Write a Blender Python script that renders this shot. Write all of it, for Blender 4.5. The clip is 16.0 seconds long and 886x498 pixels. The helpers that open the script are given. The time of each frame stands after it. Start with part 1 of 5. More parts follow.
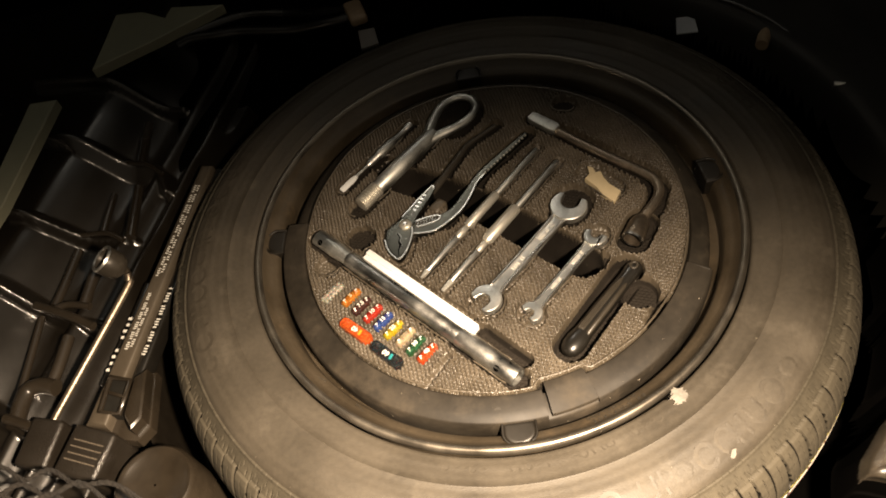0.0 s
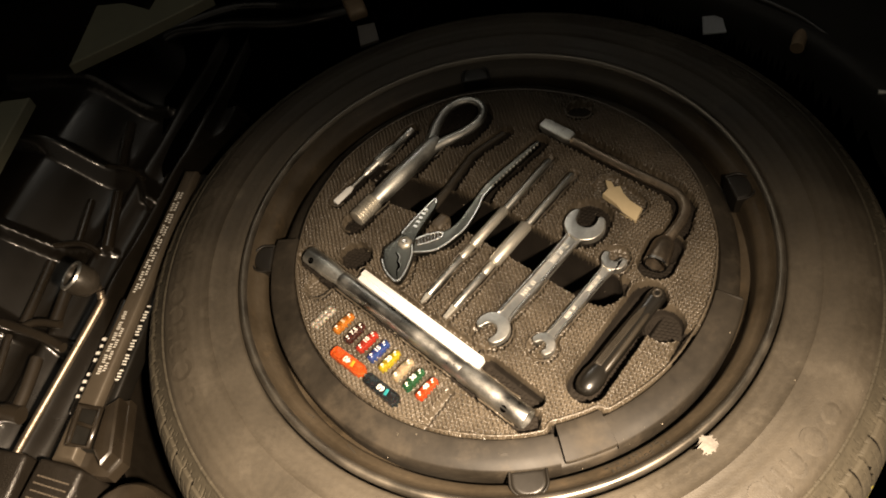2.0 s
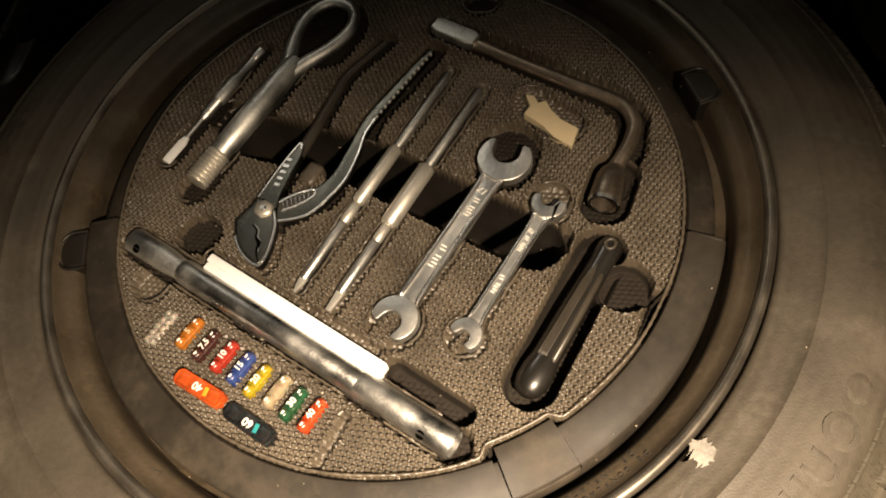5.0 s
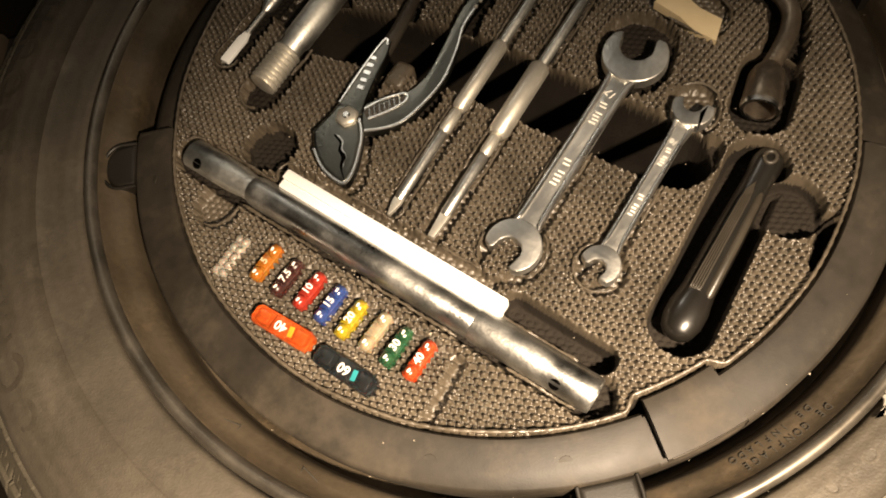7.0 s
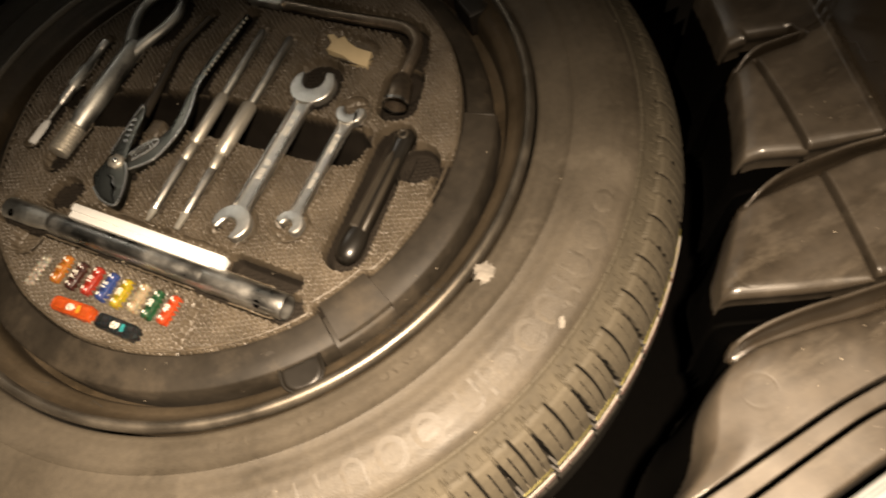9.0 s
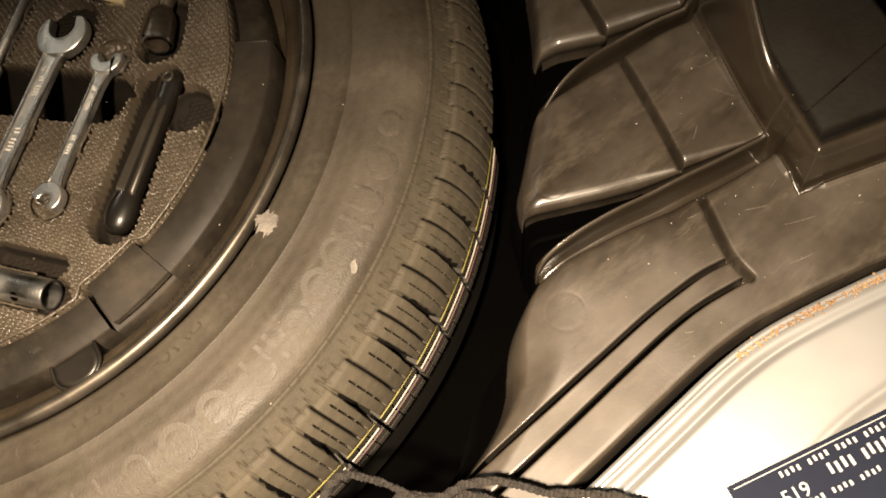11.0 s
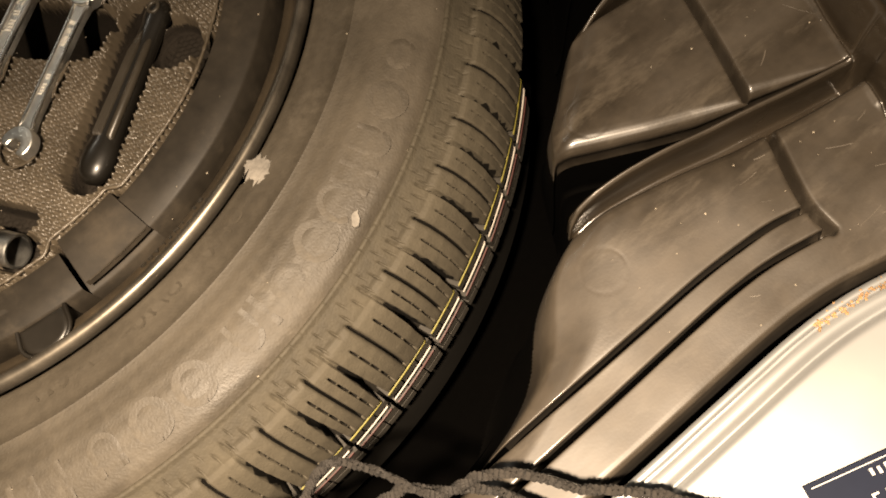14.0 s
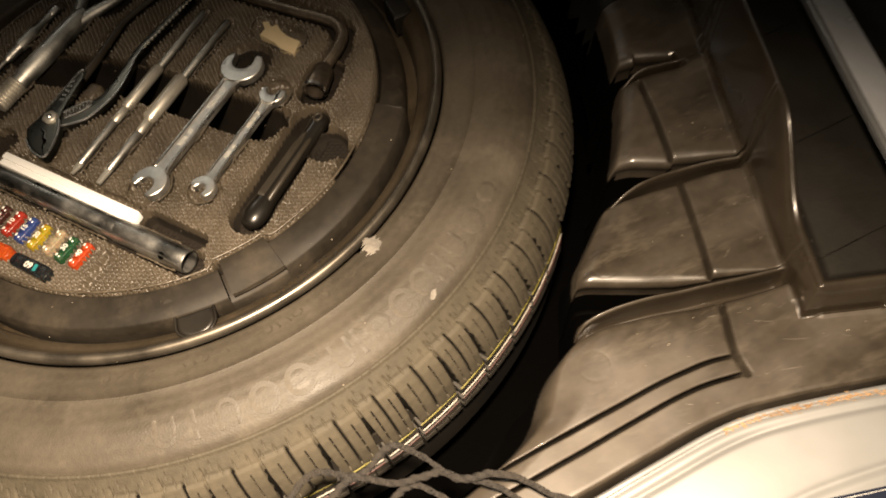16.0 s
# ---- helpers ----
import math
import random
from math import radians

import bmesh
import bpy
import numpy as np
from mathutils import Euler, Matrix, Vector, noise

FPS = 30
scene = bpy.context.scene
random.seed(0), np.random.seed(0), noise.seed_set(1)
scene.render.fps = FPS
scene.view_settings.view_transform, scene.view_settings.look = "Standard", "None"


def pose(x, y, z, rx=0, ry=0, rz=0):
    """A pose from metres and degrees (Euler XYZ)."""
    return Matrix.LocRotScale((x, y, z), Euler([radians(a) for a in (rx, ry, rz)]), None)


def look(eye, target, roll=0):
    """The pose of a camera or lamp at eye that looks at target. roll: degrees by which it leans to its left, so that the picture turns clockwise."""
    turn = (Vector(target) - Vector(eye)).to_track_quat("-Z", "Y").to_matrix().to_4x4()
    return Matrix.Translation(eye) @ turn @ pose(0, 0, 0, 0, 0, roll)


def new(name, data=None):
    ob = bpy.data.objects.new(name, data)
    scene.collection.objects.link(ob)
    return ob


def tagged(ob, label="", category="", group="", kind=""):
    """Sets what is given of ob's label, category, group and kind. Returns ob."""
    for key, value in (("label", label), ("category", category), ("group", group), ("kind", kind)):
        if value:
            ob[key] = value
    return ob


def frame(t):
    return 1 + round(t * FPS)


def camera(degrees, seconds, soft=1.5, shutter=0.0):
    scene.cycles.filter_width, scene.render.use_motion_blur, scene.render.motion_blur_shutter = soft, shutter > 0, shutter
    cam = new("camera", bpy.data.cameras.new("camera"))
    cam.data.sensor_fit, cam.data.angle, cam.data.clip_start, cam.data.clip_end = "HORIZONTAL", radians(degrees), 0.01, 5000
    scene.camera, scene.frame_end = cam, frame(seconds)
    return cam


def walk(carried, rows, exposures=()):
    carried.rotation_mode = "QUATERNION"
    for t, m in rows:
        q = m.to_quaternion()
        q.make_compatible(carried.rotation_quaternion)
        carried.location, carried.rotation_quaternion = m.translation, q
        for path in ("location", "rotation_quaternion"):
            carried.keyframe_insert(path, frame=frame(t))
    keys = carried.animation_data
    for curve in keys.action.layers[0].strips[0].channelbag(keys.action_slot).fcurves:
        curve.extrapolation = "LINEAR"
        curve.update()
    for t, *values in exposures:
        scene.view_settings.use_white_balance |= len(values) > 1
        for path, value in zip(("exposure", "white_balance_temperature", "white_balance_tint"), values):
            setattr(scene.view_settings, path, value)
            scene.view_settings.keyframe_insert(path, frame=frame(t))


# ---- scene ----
cam = camera(57.7, 16.0, soft=1.8, shutter=0.4)
# seconds; eye in metres; yaw, pitch, roll in degrees
ROWS = [
    (0, -0.0426, -0.4278, 0.5472, 0.55, -53.19, -15.02),
    (0.5, -0.0414, -0.4109, 0.5406, 0.90, -53.36, -15.30),
    (1, -0.0361, -0.4034, 0.5376, 1.05, -53.31, -15.57),
    (1.5, -0.0363, -0.3874, 0.5249, 0.65, -53.43, -15.04),
    (2, -0.0371, -0.3714, 0.5107, 1.17, -53.81, -14.79),
    (2.5, -0.0345, -0.3477, 0.5026, 0.76, -53.98, -14.78),
    (3, -0.0278, -0.3098, 0.4663, -2.61, -55.95, -12.89),
    (3.5, -0.0333, -0.2809, 0.4397, -5.31, -58.83, -11.84),
    (3.7, -0.0314, -0.2709, 0.4301, -4.15, -59.92, -13.77),
    (5.8, 0.0008, -0.2493, 0.3791, -6.10, -61.43, -15.56),
    (6, -0.0150, -0.2420, 0.3771, -5.38, -61.50, -14.87),
    (6.5, -0.0430, -0.2194, 0.3456, -1.61, -64.23, -17.97),
    (7, -0.0574, -0.2142, 0.3305, -1.99, -66.08, -18.75),
    (7.5, -0.0638, -0.2098, 0.3307, -4.61, -65.92, -16.15),
    (8, -0.0638, -0.2330, 0.3498, -6.89, -63.10, -13.50),
    (8.2, -0.0496, -0.2644, 0.3711, -4.44, -60.86, -19.15),
    (8.3, -0.0444, -0.2880, 0.3703, -6.37, -59.90, -18.95),
    (8.5, -0.0078, -0.3379, 0.3916, -4.62, -59.93, -24.51),
    (9, 0.0295, -0.4096, 0.3980, -11.69, -58.55, -20.12),
    (9.5, 0.0613, -0.4412, 0.3905, -15.92, -59.32, -20.11),
    (10, 0.0827, -0.4358, 0.3621, -19.30, -61.64, -20.24),
    (10.2, 0.0890, -0.4321, 0.3616, -19.12, -63.52, -20.57),
    (12.3, 0.1136, -0.4098, 0.2948, -11.27, -65.94, -30.90),
    (12.5, 0.1151, -0.4072, 0.2886, -10.95, -66.09, -30.36),
    (13, 0.1156, -0.4083, 0.2833, -9.25, -65.74, -31.55),
    (13.5, 0.1130, -0.4162, 0.2844, -8.00, -65.47, -31.89),
    (14, 0.1112, -0.4146, 0.2874, -8.13, -65.29, -31.66),
    (14.5, 0.1074, -0.4199, 0.3003, -10.03, -64.29, -28.56),
    (15, 0.0933, -0.4261, 0.3196, -8.96, -63.50, -26.85),
    (15.5, 0.0670, -0.4291, 0.3530, -11.22, -60.81, -18.98),
    (16, 0.0565, -0.4739, 0.4184, -16.09, -57.97, -11.11),
]
# seconds, stops of exposure along the way
EXPOSURES = [(0, 0.50), (2.0, 0.50), (3.7, 0.42), (6.0, 0.32), (7.0, 0.50), (7.8, 0.40), (8.5, 0.18), (9.2, -0.06), (10.0, -0.25), (12.5, -0.40), (14.0, -0.43), (15.0, -0.4), (16.0, -0.28)]
walk(cam, [(t, pose(x, y, z) @ pose(0, 0, 0, 90 + pitch, 0, yaw) @ pose(0, 0, 0, 0, 0, roll)) for t, x, y, z, yaw, pitch, roll in ROWS], EXPOSURES)

# ---- light: one warm lamp behind the sill, an added fill lamp, dim surroundings else ----
world = bpy.data.worlds.new("night")
scene.world = world
world.use_nodes = True
world.node_tree.nodes["Background"].inputs[0].default_value = (1.0, 0.86, 0.66, 1)
world.node_tree.nodes["Background"].inputs[1].default_value = 0.06

torch_data = bpy.data.lights.new("torch", "SPOT")
torch_data.energy, torch_data.color = 165.0, (1.0, 0.775, 0.55)
torch_data.spot_size, torch_data.spot_blend, torch_data.shadow_soft_size = radians(136), 1.0, 0.015
torch = new("torch", torch_data)
torch.matrix_world = look((0.05, -0.461, 0.532), (-0.105, -0.628, 0.0))

# unseen fill lamp, added to brighten the pale panel that the tools reflect
fill_lamp_data = bpy.data.lights.new("reflector_fill_lamp", "AREA")
fill_lamp_data.shape, fill_lamp_data.size, fill_lamp_data.size_y = "RECTANGLE", 0.30, 0.05
fill_lamp_data.energy, fill_lamp_data.color, fill_lamp_data.spread = 2.8, (1.0, 0.90, 0.76), radians(70)
fill_lamp = new("reflector_fill_lamp", fill_lamp_data)
fill_lamp.matrix_world = look((-0.06, -0.58, 0.48), (0.0, 0.40, 0.74))


# ---- materials ----
def material(name, colour, rough, metal=0.0, vary=0.25, scale=60.0, bump=0.0, bump_scale=400.0, spots=0.0, spot_colour=(0.3, 0.25, 0.18), spot_scale=25.0, rough_vary=0.12, spec=0.5, coat=0.0, coat_rough=0.03, stretch=None, rings=0.0):
    m = bpy.data.materials.new(name)
    m.use_nodes = True
    nt = m.node_tree
    n, l = nt.nodes, nt.links
    b = n["Principled BSDF"]
    b.inputs["Metallic"].default_value = metal
    b.inputs["Specular IOR Level"].default_value = spec
    b.inputs["Coat Weight"].default_value = coat
    b.inputs["Coat Roughness"].default_value = coat_rough
    tc = n.new("ShaderNodeTexCoord")
    big = n.new("ShaderNodeTexNoise")
    big.inputs["Scale"].default_value = scale * 0.2
    big.inputs["Detail"].default_value = 6
    fine = n.new("ShaderNodeTexNoise")
    fine.inputs["Scale"].default_value = scale * 3
    fine.inputs["Detail"].default_value = 4
    where = tc.outputs["Object"]
    if stretch:
        mp = n.new("ShaderNodeMapping")
        mp.inputs["Rotation"].default_value = (0, 0, radians(stretch[0]))
        mp.inputs["Scale"].default_value = (1.0, stretch[1], 1.0)
        l.new(where, mp.inputs["Vector"])
        where = mp.outputs["Vector"]
    l.new(where, big.inputs["Vector"])
    l.new(tc.outputs["Object"], fine.inputs["Vector"])
    add = n.new("ShaderNodeMath")
    add.operation = "MULTIPLY_ADD"
    l.new(fine.outputs["Fac"], add.inputs[0])
    add.inputs[1].default_value = 0.4
    l.new(big.outputs["Fac"], add.inputs[2])
    ramp = n.new("ShaderNodeMapRange")
    ramp.inputs["From Min"].default_value = 0.45
    ramp.inputs["From Max"].default_value = 0.95
    ramp.inputs["To Min"].default_value = 1 - vary
    ramp.inputs["To Max"].default_value = 1 + vary
    l.new(add.outputs[0], ramp.inputs["Value"])
    mul = n.new("ShaderNodeVectorMath")
    mul.operation = "SCALE"
    mul.inputs[0].default_value = colour
    l.new(ramp.outputs[0], mul.inputs["Scale"])
    out = mul.outputs[0]
    if spots > 0:
        sp = n.new("ShaderNodeTexNoise")
        sp.inputs["Scale"].default_value = spot_scale
        sp.inputs["Detail"].default_value = 8
        sp.inputs["Roughness"].default_value = 0.7
        l.new(where, sp.inputs["Vector"])
        cut = n.new("ShaderNodeMapRange")
        cut.inputs["From Min"].default_value = 0.66 - 0.25 * spots
        cut.inputs["From Max"].default_value = 0.80 - 0.15 * spots
        l.new(sp.outputs["Fac"], cut.inputs["Value"])
        mix = n.new("ShaderNodeMix")
        mix.data_type = "RGBA"
        l.new(cut.outputs[0], mix.inputs["Factor"])
        l.new(out, mix.inputs["A"])
        mix.inputs["B"].default_value = (*spot_colour, 1)
        out = mix.outputs["Result"]
    l.new(out, b.inputs["Base Color"])
    rr = n.new("ShaderNodeMapRange")
    rr.inputs["From Min"].default_value = 0.3
    rr.inputs["From Max"].default_value = 0.7
    rr.inputs["To Min"].default_value = max(0.03, rough - rough_vary)
    rr.inputs["To Max"].default_value = min(1.0, rough + rough_vary)
    l.new(big.outputs["Fac"], rr.inputs["Value"])
    l.new(rr.outputs[0], b.inputs["Roughness"])
    if bump > 0:
        bn = n.new("ShaderNodeTexNoise")
        bn.inputs["Scale"].default_value = bump_scale
        bn.inputs["Detail"].default_value = 3
        l.new(tc.outputs["Object"], bn.inputs["Vector"])
        bp = n.new("ShaderNodeBump")
        bp.inputs["Strength"].default_value = bump
        bp.inputs["Distance"].default_value = 0.001
        high = bn.outputs["Fac"]
        if rings > 0:
            wave = n.new("ShaderNodeTexWave")
            wave.wave_type, wave.rings_direction = "RINGS", "Z"
            wave.inputs["Scale"].default_value = 42.0
            wave.inputs["Distortion"].default_value = 1.2
            wave.inputs["Detail"].default_value = 3.0
            wave.inputs["Detail Scale"].default_value = 2.0
            l.new(tc.outputs["Object"], wave.inputs["Vector"])
            both = n.new("ShaderNodeMath")
            both.operation = "MULTIPLY_ADD"
            l.new(wave.outputs["Fac"], both.inputs[0])
            both.inputs[1].default_value = rings
            l.new(high, both.inputs[2])
            high = both.outputs[0]
        l.new(high, bp.inputs["Height"])
        l.new(bp.outputs[0], b.inputs["Normal"])
    return m


M_RUBBER = material("dusty_rubber", (0.044, 0.037, 0.027), 0.60, spec=0.40, rough_vary=0.12, vary=0.34, scale=90, bump=0.22, bump_scale=900, spots=0.42, spot_colour=(0.078, 0.067, 0.051), spot_scale=20, rings=0.9)
M_TREAD = material("tread_rubber", (0.050, 0.043, 0.030), 0.75, spec=0.3, vary=0.35, scale=80, bump=0.3, bump_scale=900, spots=0.2, spot_colour=(0.080, 0.072, 0.055), spot_scale=60)
M_GROOVE_SHADE = material("groove_shade_rubber", (0.006, 0.0052, 0.004), 0.9, spec=0.1, vary=0.3)
M_RIBRUB = material("shaded_rib_rubber", (0.020, 0.017, 0.012), 0.75, vary=0.4, scale=120, bump=0.3)
M_RIM = material("painted_steel_rim", (0.040, 0.031, 0.020), 0.42, vary=0.35, scale=120, bump=0.15, spots=0.45, spot_colour=(0.068, 0.050, 0.030), spot_scale=60, spec=0.5)
M_FLANGE = material("satin_steel_flange", (0.17, 0.152, 0.125), 0.42, metal=0.9, vary=0.25, scale=200)
M_TRAY = material("black_tray_plastic", (0.020, 0.0165, 0.012), 0.60, vary=0.55, scale=55, bump=0.04, bump_scale=1200, spec=0.28, spots=0.55, spot_colour=(0.046, 0.037, 0.026), spot_scale=22, rough_vary=0.18)
M_CUP_SHADE = material("shaded_cup_plastic", (0.009, 0.0075, 0.0055), 0.42, vary=0.3, scale=60, bump=0.06, bump_scale=1500)
M_TRIM = material("black_trim_plastic", (0.032, 0.026, 0.019), 0.45, vary=0.50, scale=45, bump=0.035, bump_scale=900, spots=0.50, spot_colour=(0.064, 0.054, 0.041), spot_scale=19, rough_vary=0.20, spec=0.5, coat=0.45, coat_rough=0.17, stretch=(38, 3.2))
# glossy black plastic; also puts shade on the right trim's rib faces
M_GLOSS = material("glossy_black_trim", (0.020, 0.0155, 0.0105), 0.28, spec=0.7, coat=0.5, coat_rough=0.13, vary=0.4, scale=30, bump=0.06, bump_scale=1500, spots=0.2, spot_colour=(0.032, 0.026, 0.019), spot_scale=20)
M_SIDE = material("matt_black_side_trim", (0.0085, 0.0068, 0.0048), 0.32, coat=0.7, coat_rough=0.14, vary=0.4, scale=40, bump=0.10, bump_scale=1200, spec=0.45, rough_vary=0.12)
M_GRIP = material("lighter_black_grip", (0.032, 0.027, 0.020), 0.36, vary=0.3, scale=90, bump=0.05)
M_BLACK = material("black_gloss_plastic", (0.008, 0.007, 0.0055), 0.34, coat=0.7, coat_rough=0.10, vary=0.2, bump=0.04)
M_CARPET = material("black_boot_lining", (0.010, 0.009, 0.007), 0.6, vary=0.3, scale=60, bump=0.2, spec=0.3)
# near-black that holds the shade of the well, openings and holes as colour
M_DARK = material("shade_black", (0.0007, 0.0006, 0.0005), 0.9, vary=0.3, spec=0.02)
M_FOAM = material("woven_foam_face", (0.075, 0.061, 0.043), 0.36, vary=0.40, scale=130, bump=0.25, bump_scale=1800, spec=0.8, rough_vary=0.10)
M_DEEP = material("deep_black_foam", (0.016, 0.013, 0.010), 0.85, vary=0.4, scale=150, bump=0.6, bump_scale=900, spec=0.15)
M_PLIER = material("polished_grey_steel", (0.17, 0.17, 0.15), 0.30, metal=1.0, vary=0.25, scale=110, bump=0.10, bump_scale=500, rough_vary=0.10)
M_STEEL = material("drop_forged_steel", (0.76, 0.75, 0.71), 0.38, metal=1.0, vary=0.22, scale=120, bump=0.25, bump_scale=300)
M_CHROME = material("chrome_steel", (0.84, 0.83, 0.80), 0.25, metal=1.0, vary=0.14, scale=90, bump=0.10, bump_scale=260)
M_ZINC = material("zinc_steel", (0.46, 0.455, 0.43), 0.37, metal=1.0, vary=0.38, scale=330, bump=0.14, bump_scale=600, rough_vary=0.12, spots=0.40, spot_colour=(0.26, 0.25, 0.23), spot_scale=420)
M_SATIN = material("satin_nickel_steel", (0.74, 0.71, 0.63), 0.42, metal=0.8, vary=0.15, scale=200, bump=0.08)
M_DULL = material("grey_phosphated_steel", (0.66, 0.66, 0.62), 0.44, metal=1.0, vary=0.35, scale=160, bump=0.15, bump_scale=500, spots=0.2, spot_colour=(0.20, 0.18, 0.15), spot_scale=90)
M_RUSTY = material("rust_browned_steel", (0.26, 0.215, 0.165), 0.38, metal=0.9, vary=0.45, scale=110, bump=0.2, bump_scale=600, spots=0.35, spot_colour=(0.10, 0.055, 0.028), spot_scale=60)
M_IRON = material("blackened_iron", (0.045, 0.038, 0.029), 0.42, metal=0.25, vary=0.3, scale=120, bump=0.15)
M_WHITE = material("white_plastic", (0.86, 0.87, 0.86), 0.45, vary=0.06, bump=0.03)
M_CREAM = material("cream_plastic", (0.52, 0.43, 0.27), 0.5, vary=0.10, bump=0.05)
M_PAINT = material("silver_car_paint", (0.22, 0.225, 0.225), 0.38, metal=0.6, vary=0.06, scale=30, spots=0.05, spot_colour=(0.45, 0.42, 0.36), coat=0.4)
M_RUST = material("rusty_sealant", (0.24, 0.145, 0.065), 0.85, vary=0.5, scale=220, bump=0.8, bump_scale=500, spots=0.4, spot_colour=(0.22, 0.08, 0.025), spot_scale=130)
M_BODY = material("grey_green_body_paint", (0.17, 0.17, 0.12), 0.6, vary=0.12, scale=20)
M_CORD = material("net_cord", (0.012, 0.0095, 0.007), 0.85, vary=0.5, scale=400, bump=0.9, bump_scale=1500)
M_INK = material("white_print", (0.74, 0.72, 0.66), 0.6, vary=0.1)
M_PRINT = material("grey_white_print", (0.30, 0.30, 0.29), 0.6, vary=0.2)
M_STICKER = material("dark_blue_sticker", (0.007, 0.009, 0.017), 0.55, spec=0.05, vary=0.1)
M_PATCH = material("pale_scuff", (0.15, 0.138, 0.12), 0.7, vary=0.5, scale=200, bump=0.4)
M_WHITELINE = material("white_paint_line", (0.30, 0.275, 0.24), 0.5, vary=0.3, scale=300)
M_YELLOW = material("yellow_paint_line", (0.15, 0.13, 0.018), 0.6, vary=0.4, scale=300)
M_REDLINE = material("red_paint_line", (0.045, 0.012, 0.009), 0.6, vary=0.4, scale=300)
M_LINE = material("bright_rail", (0.42, 0.44, 0.47), 0.35, metal=0.3, vary=0.1)


# ---- builders ----
def make(name, verts, faces, mat, smooth=True):
    me = bpy.data.meshes.new(name)
    me.from_pydata([tuple(v) for v in verts], [], faces)
    me.materials.append(mat)
    if smooth:
        me.polygons.foreach_set("use_smooth", [True] * len(me.polygons))
    me.update()
    return me


def from_bm(name, bm, mat, smooth=False):
    me = bpy.data.meshes.new(name)
    bmesh.ops.recalc_face_normals(bm, faces=bm.faces)
    bm.to_mesh(me)
    bm.free()
    me.materials.append(mat)
    if smooth:
        me.polygons.foreach_set("use_smooth", [True] * len(me.polygons))
    return me


def part(name, me, parent, label="", at=None):
    ob = new(name, me)
    ob.parent = parent
    if at is not None:
        ob.matrix_basis = at
    if label:
        ob["label"] = label
    return ob


def thing(name, m, label, category, group="", kind=""):
    ob = new(name)
    ob.empty_display_size = 0.01
    ob.matrix_basis = m
    return tagged(ob, label, category, group, kind)


def structure(name, me, label, category, at=None):
    ob = new(name, me)
    if at is not None:
        ob.matrix_basis = at
    return tagged(ob, label, category, kind="structure")


def sharp(me, angle=40):
    """Smooth faces with creases kept sharp."""
    me.polygons.foreach_set("use_smooth", [True] * len(me.polygons))
    me.set_sharp_from_angle(angle=radians(angle))
    return me


def lathe(name, profile, mat, segs=180, a0=0.0, a1=360.0, close=False):
    """Turn a list of (radius, z) about the z axis."""
    full = abs(a1 - a0) > 359.9
    n = segs if full else segs + 1
    k = len(profile)
    verts = []
    for i in range(n):
        a = radians(a0 + (a1 - a0) * i / segs)
        c, s = math.cos(a), math.sin(a)
        verts += [(r * c, r * s, z) for r, z in profile]
    faces = []
    for i in range(segs):
        j = (i + 1) % n
        for q in range(k if close else k - 1):
            p = (q + 1) % k
            faces.append((i * k + q, j * k + q, j * k + p, i * k + p))
    if not full and close:
        faces.append(tuple(range(k)))
        faces.append(tuple(reversed(range((n - 1) * k, n * k))))
    return sharp(make(name, verts, faces, mat), 50)


def turned(name, profile, origin, axis, mat, segs=24):
    """A turned piece with (distance along the axis, radius) points, which may run back inside it."""
    me = lathe(name, [(r, k) for k, r in profile], mat, segs)
    me.transform(Matrix.Translation(origin) @ Vector(axis).to_track_quat("Z", "Y").to_matrix().to_4x4())
    return me


def text(parent, words, size, m, mat, name="printed_number"):
    cu = bpy.data.curves.new(name, "FONT")
    cu.body, cu.size, cu.align_x, cu.align_y, cu.extrude, cu.resolution_u = words, size, "CENTER", "CENTER", 0.0001, 3
    cu.materials.append(mat)
    ob = new(name, cu)
    ob.parent = parent
    ob.matrix_basis = m
    return ob


def smooth_path(pts, steps=6):
    """A Catmull-Rom curve through the points."""
    p = [np.array(q, float) for q in pts]
    p = [2 * p[0] - p[1]] + p + [2 * p[-1] - p[-2]]
    out = []
    for i in range(1, len(p) - 2):
        for s in range(steps):
            t = s / steps
            out.append(0.5 * (2 * p[i] + (p[i + 1] - p[i - 1]) * t + (2 * p[i - 1] - 5 * p[i] + 4 * p[i + 1] - p[i + 2]) * t * t + (3 * p[i] - p[i - 1] - 3 * p[i + 1] + p[i + 2]) * t ** 3))
    out.append(p[-2])
    return out


def tube(name, pts, radii, mat, segs=12, flat=1.0, caps=True):
    """A round bar along points, one radius for all or one each; flat squeezes it in height."""
    pts = [np.array(q, float) for q in pts]
    if not hasattr(radii, "__len__"):
        radii = [radii] * len(pts)
    verts, faces = [], []
    for i, q in enumerate(pts):
        d = pts[min(i + 1, len(pts) - 1)] - pts[max(i - 1, 0)]
        d = d / (np.linalg.norm(d) + 1e-12)
        up = np.array((0, 0, 1.0)) if abs(d[2]) < 0.9 else np.array((0, 1.0, 0))
        side = np.cross(up, d)
        side /= np.linalg.norm(side)
        up = np.cross(d, side)
        for s in range(segs):
            a = 2 * math.pi * s / segs
            verts.append(q + radii[i] * (math.cos(a) * side + flat * math.sin(a) * up))
    for i in range(len(pts) - 1):
        for s in range(segs):
            t = (s + 1) % segs
            faces.append((i * segs + s, i * segs + t, (i + 1) * segs + t, (i + 1) * segs + s))
    if caps:
        faces.append(tuple(reversed(range(segs))))
        faces.append(tuple(range((len(pts) - 1) * segs, len(pts) * segs)))
    return sharp(make(name, verts, faces, mat), 50)


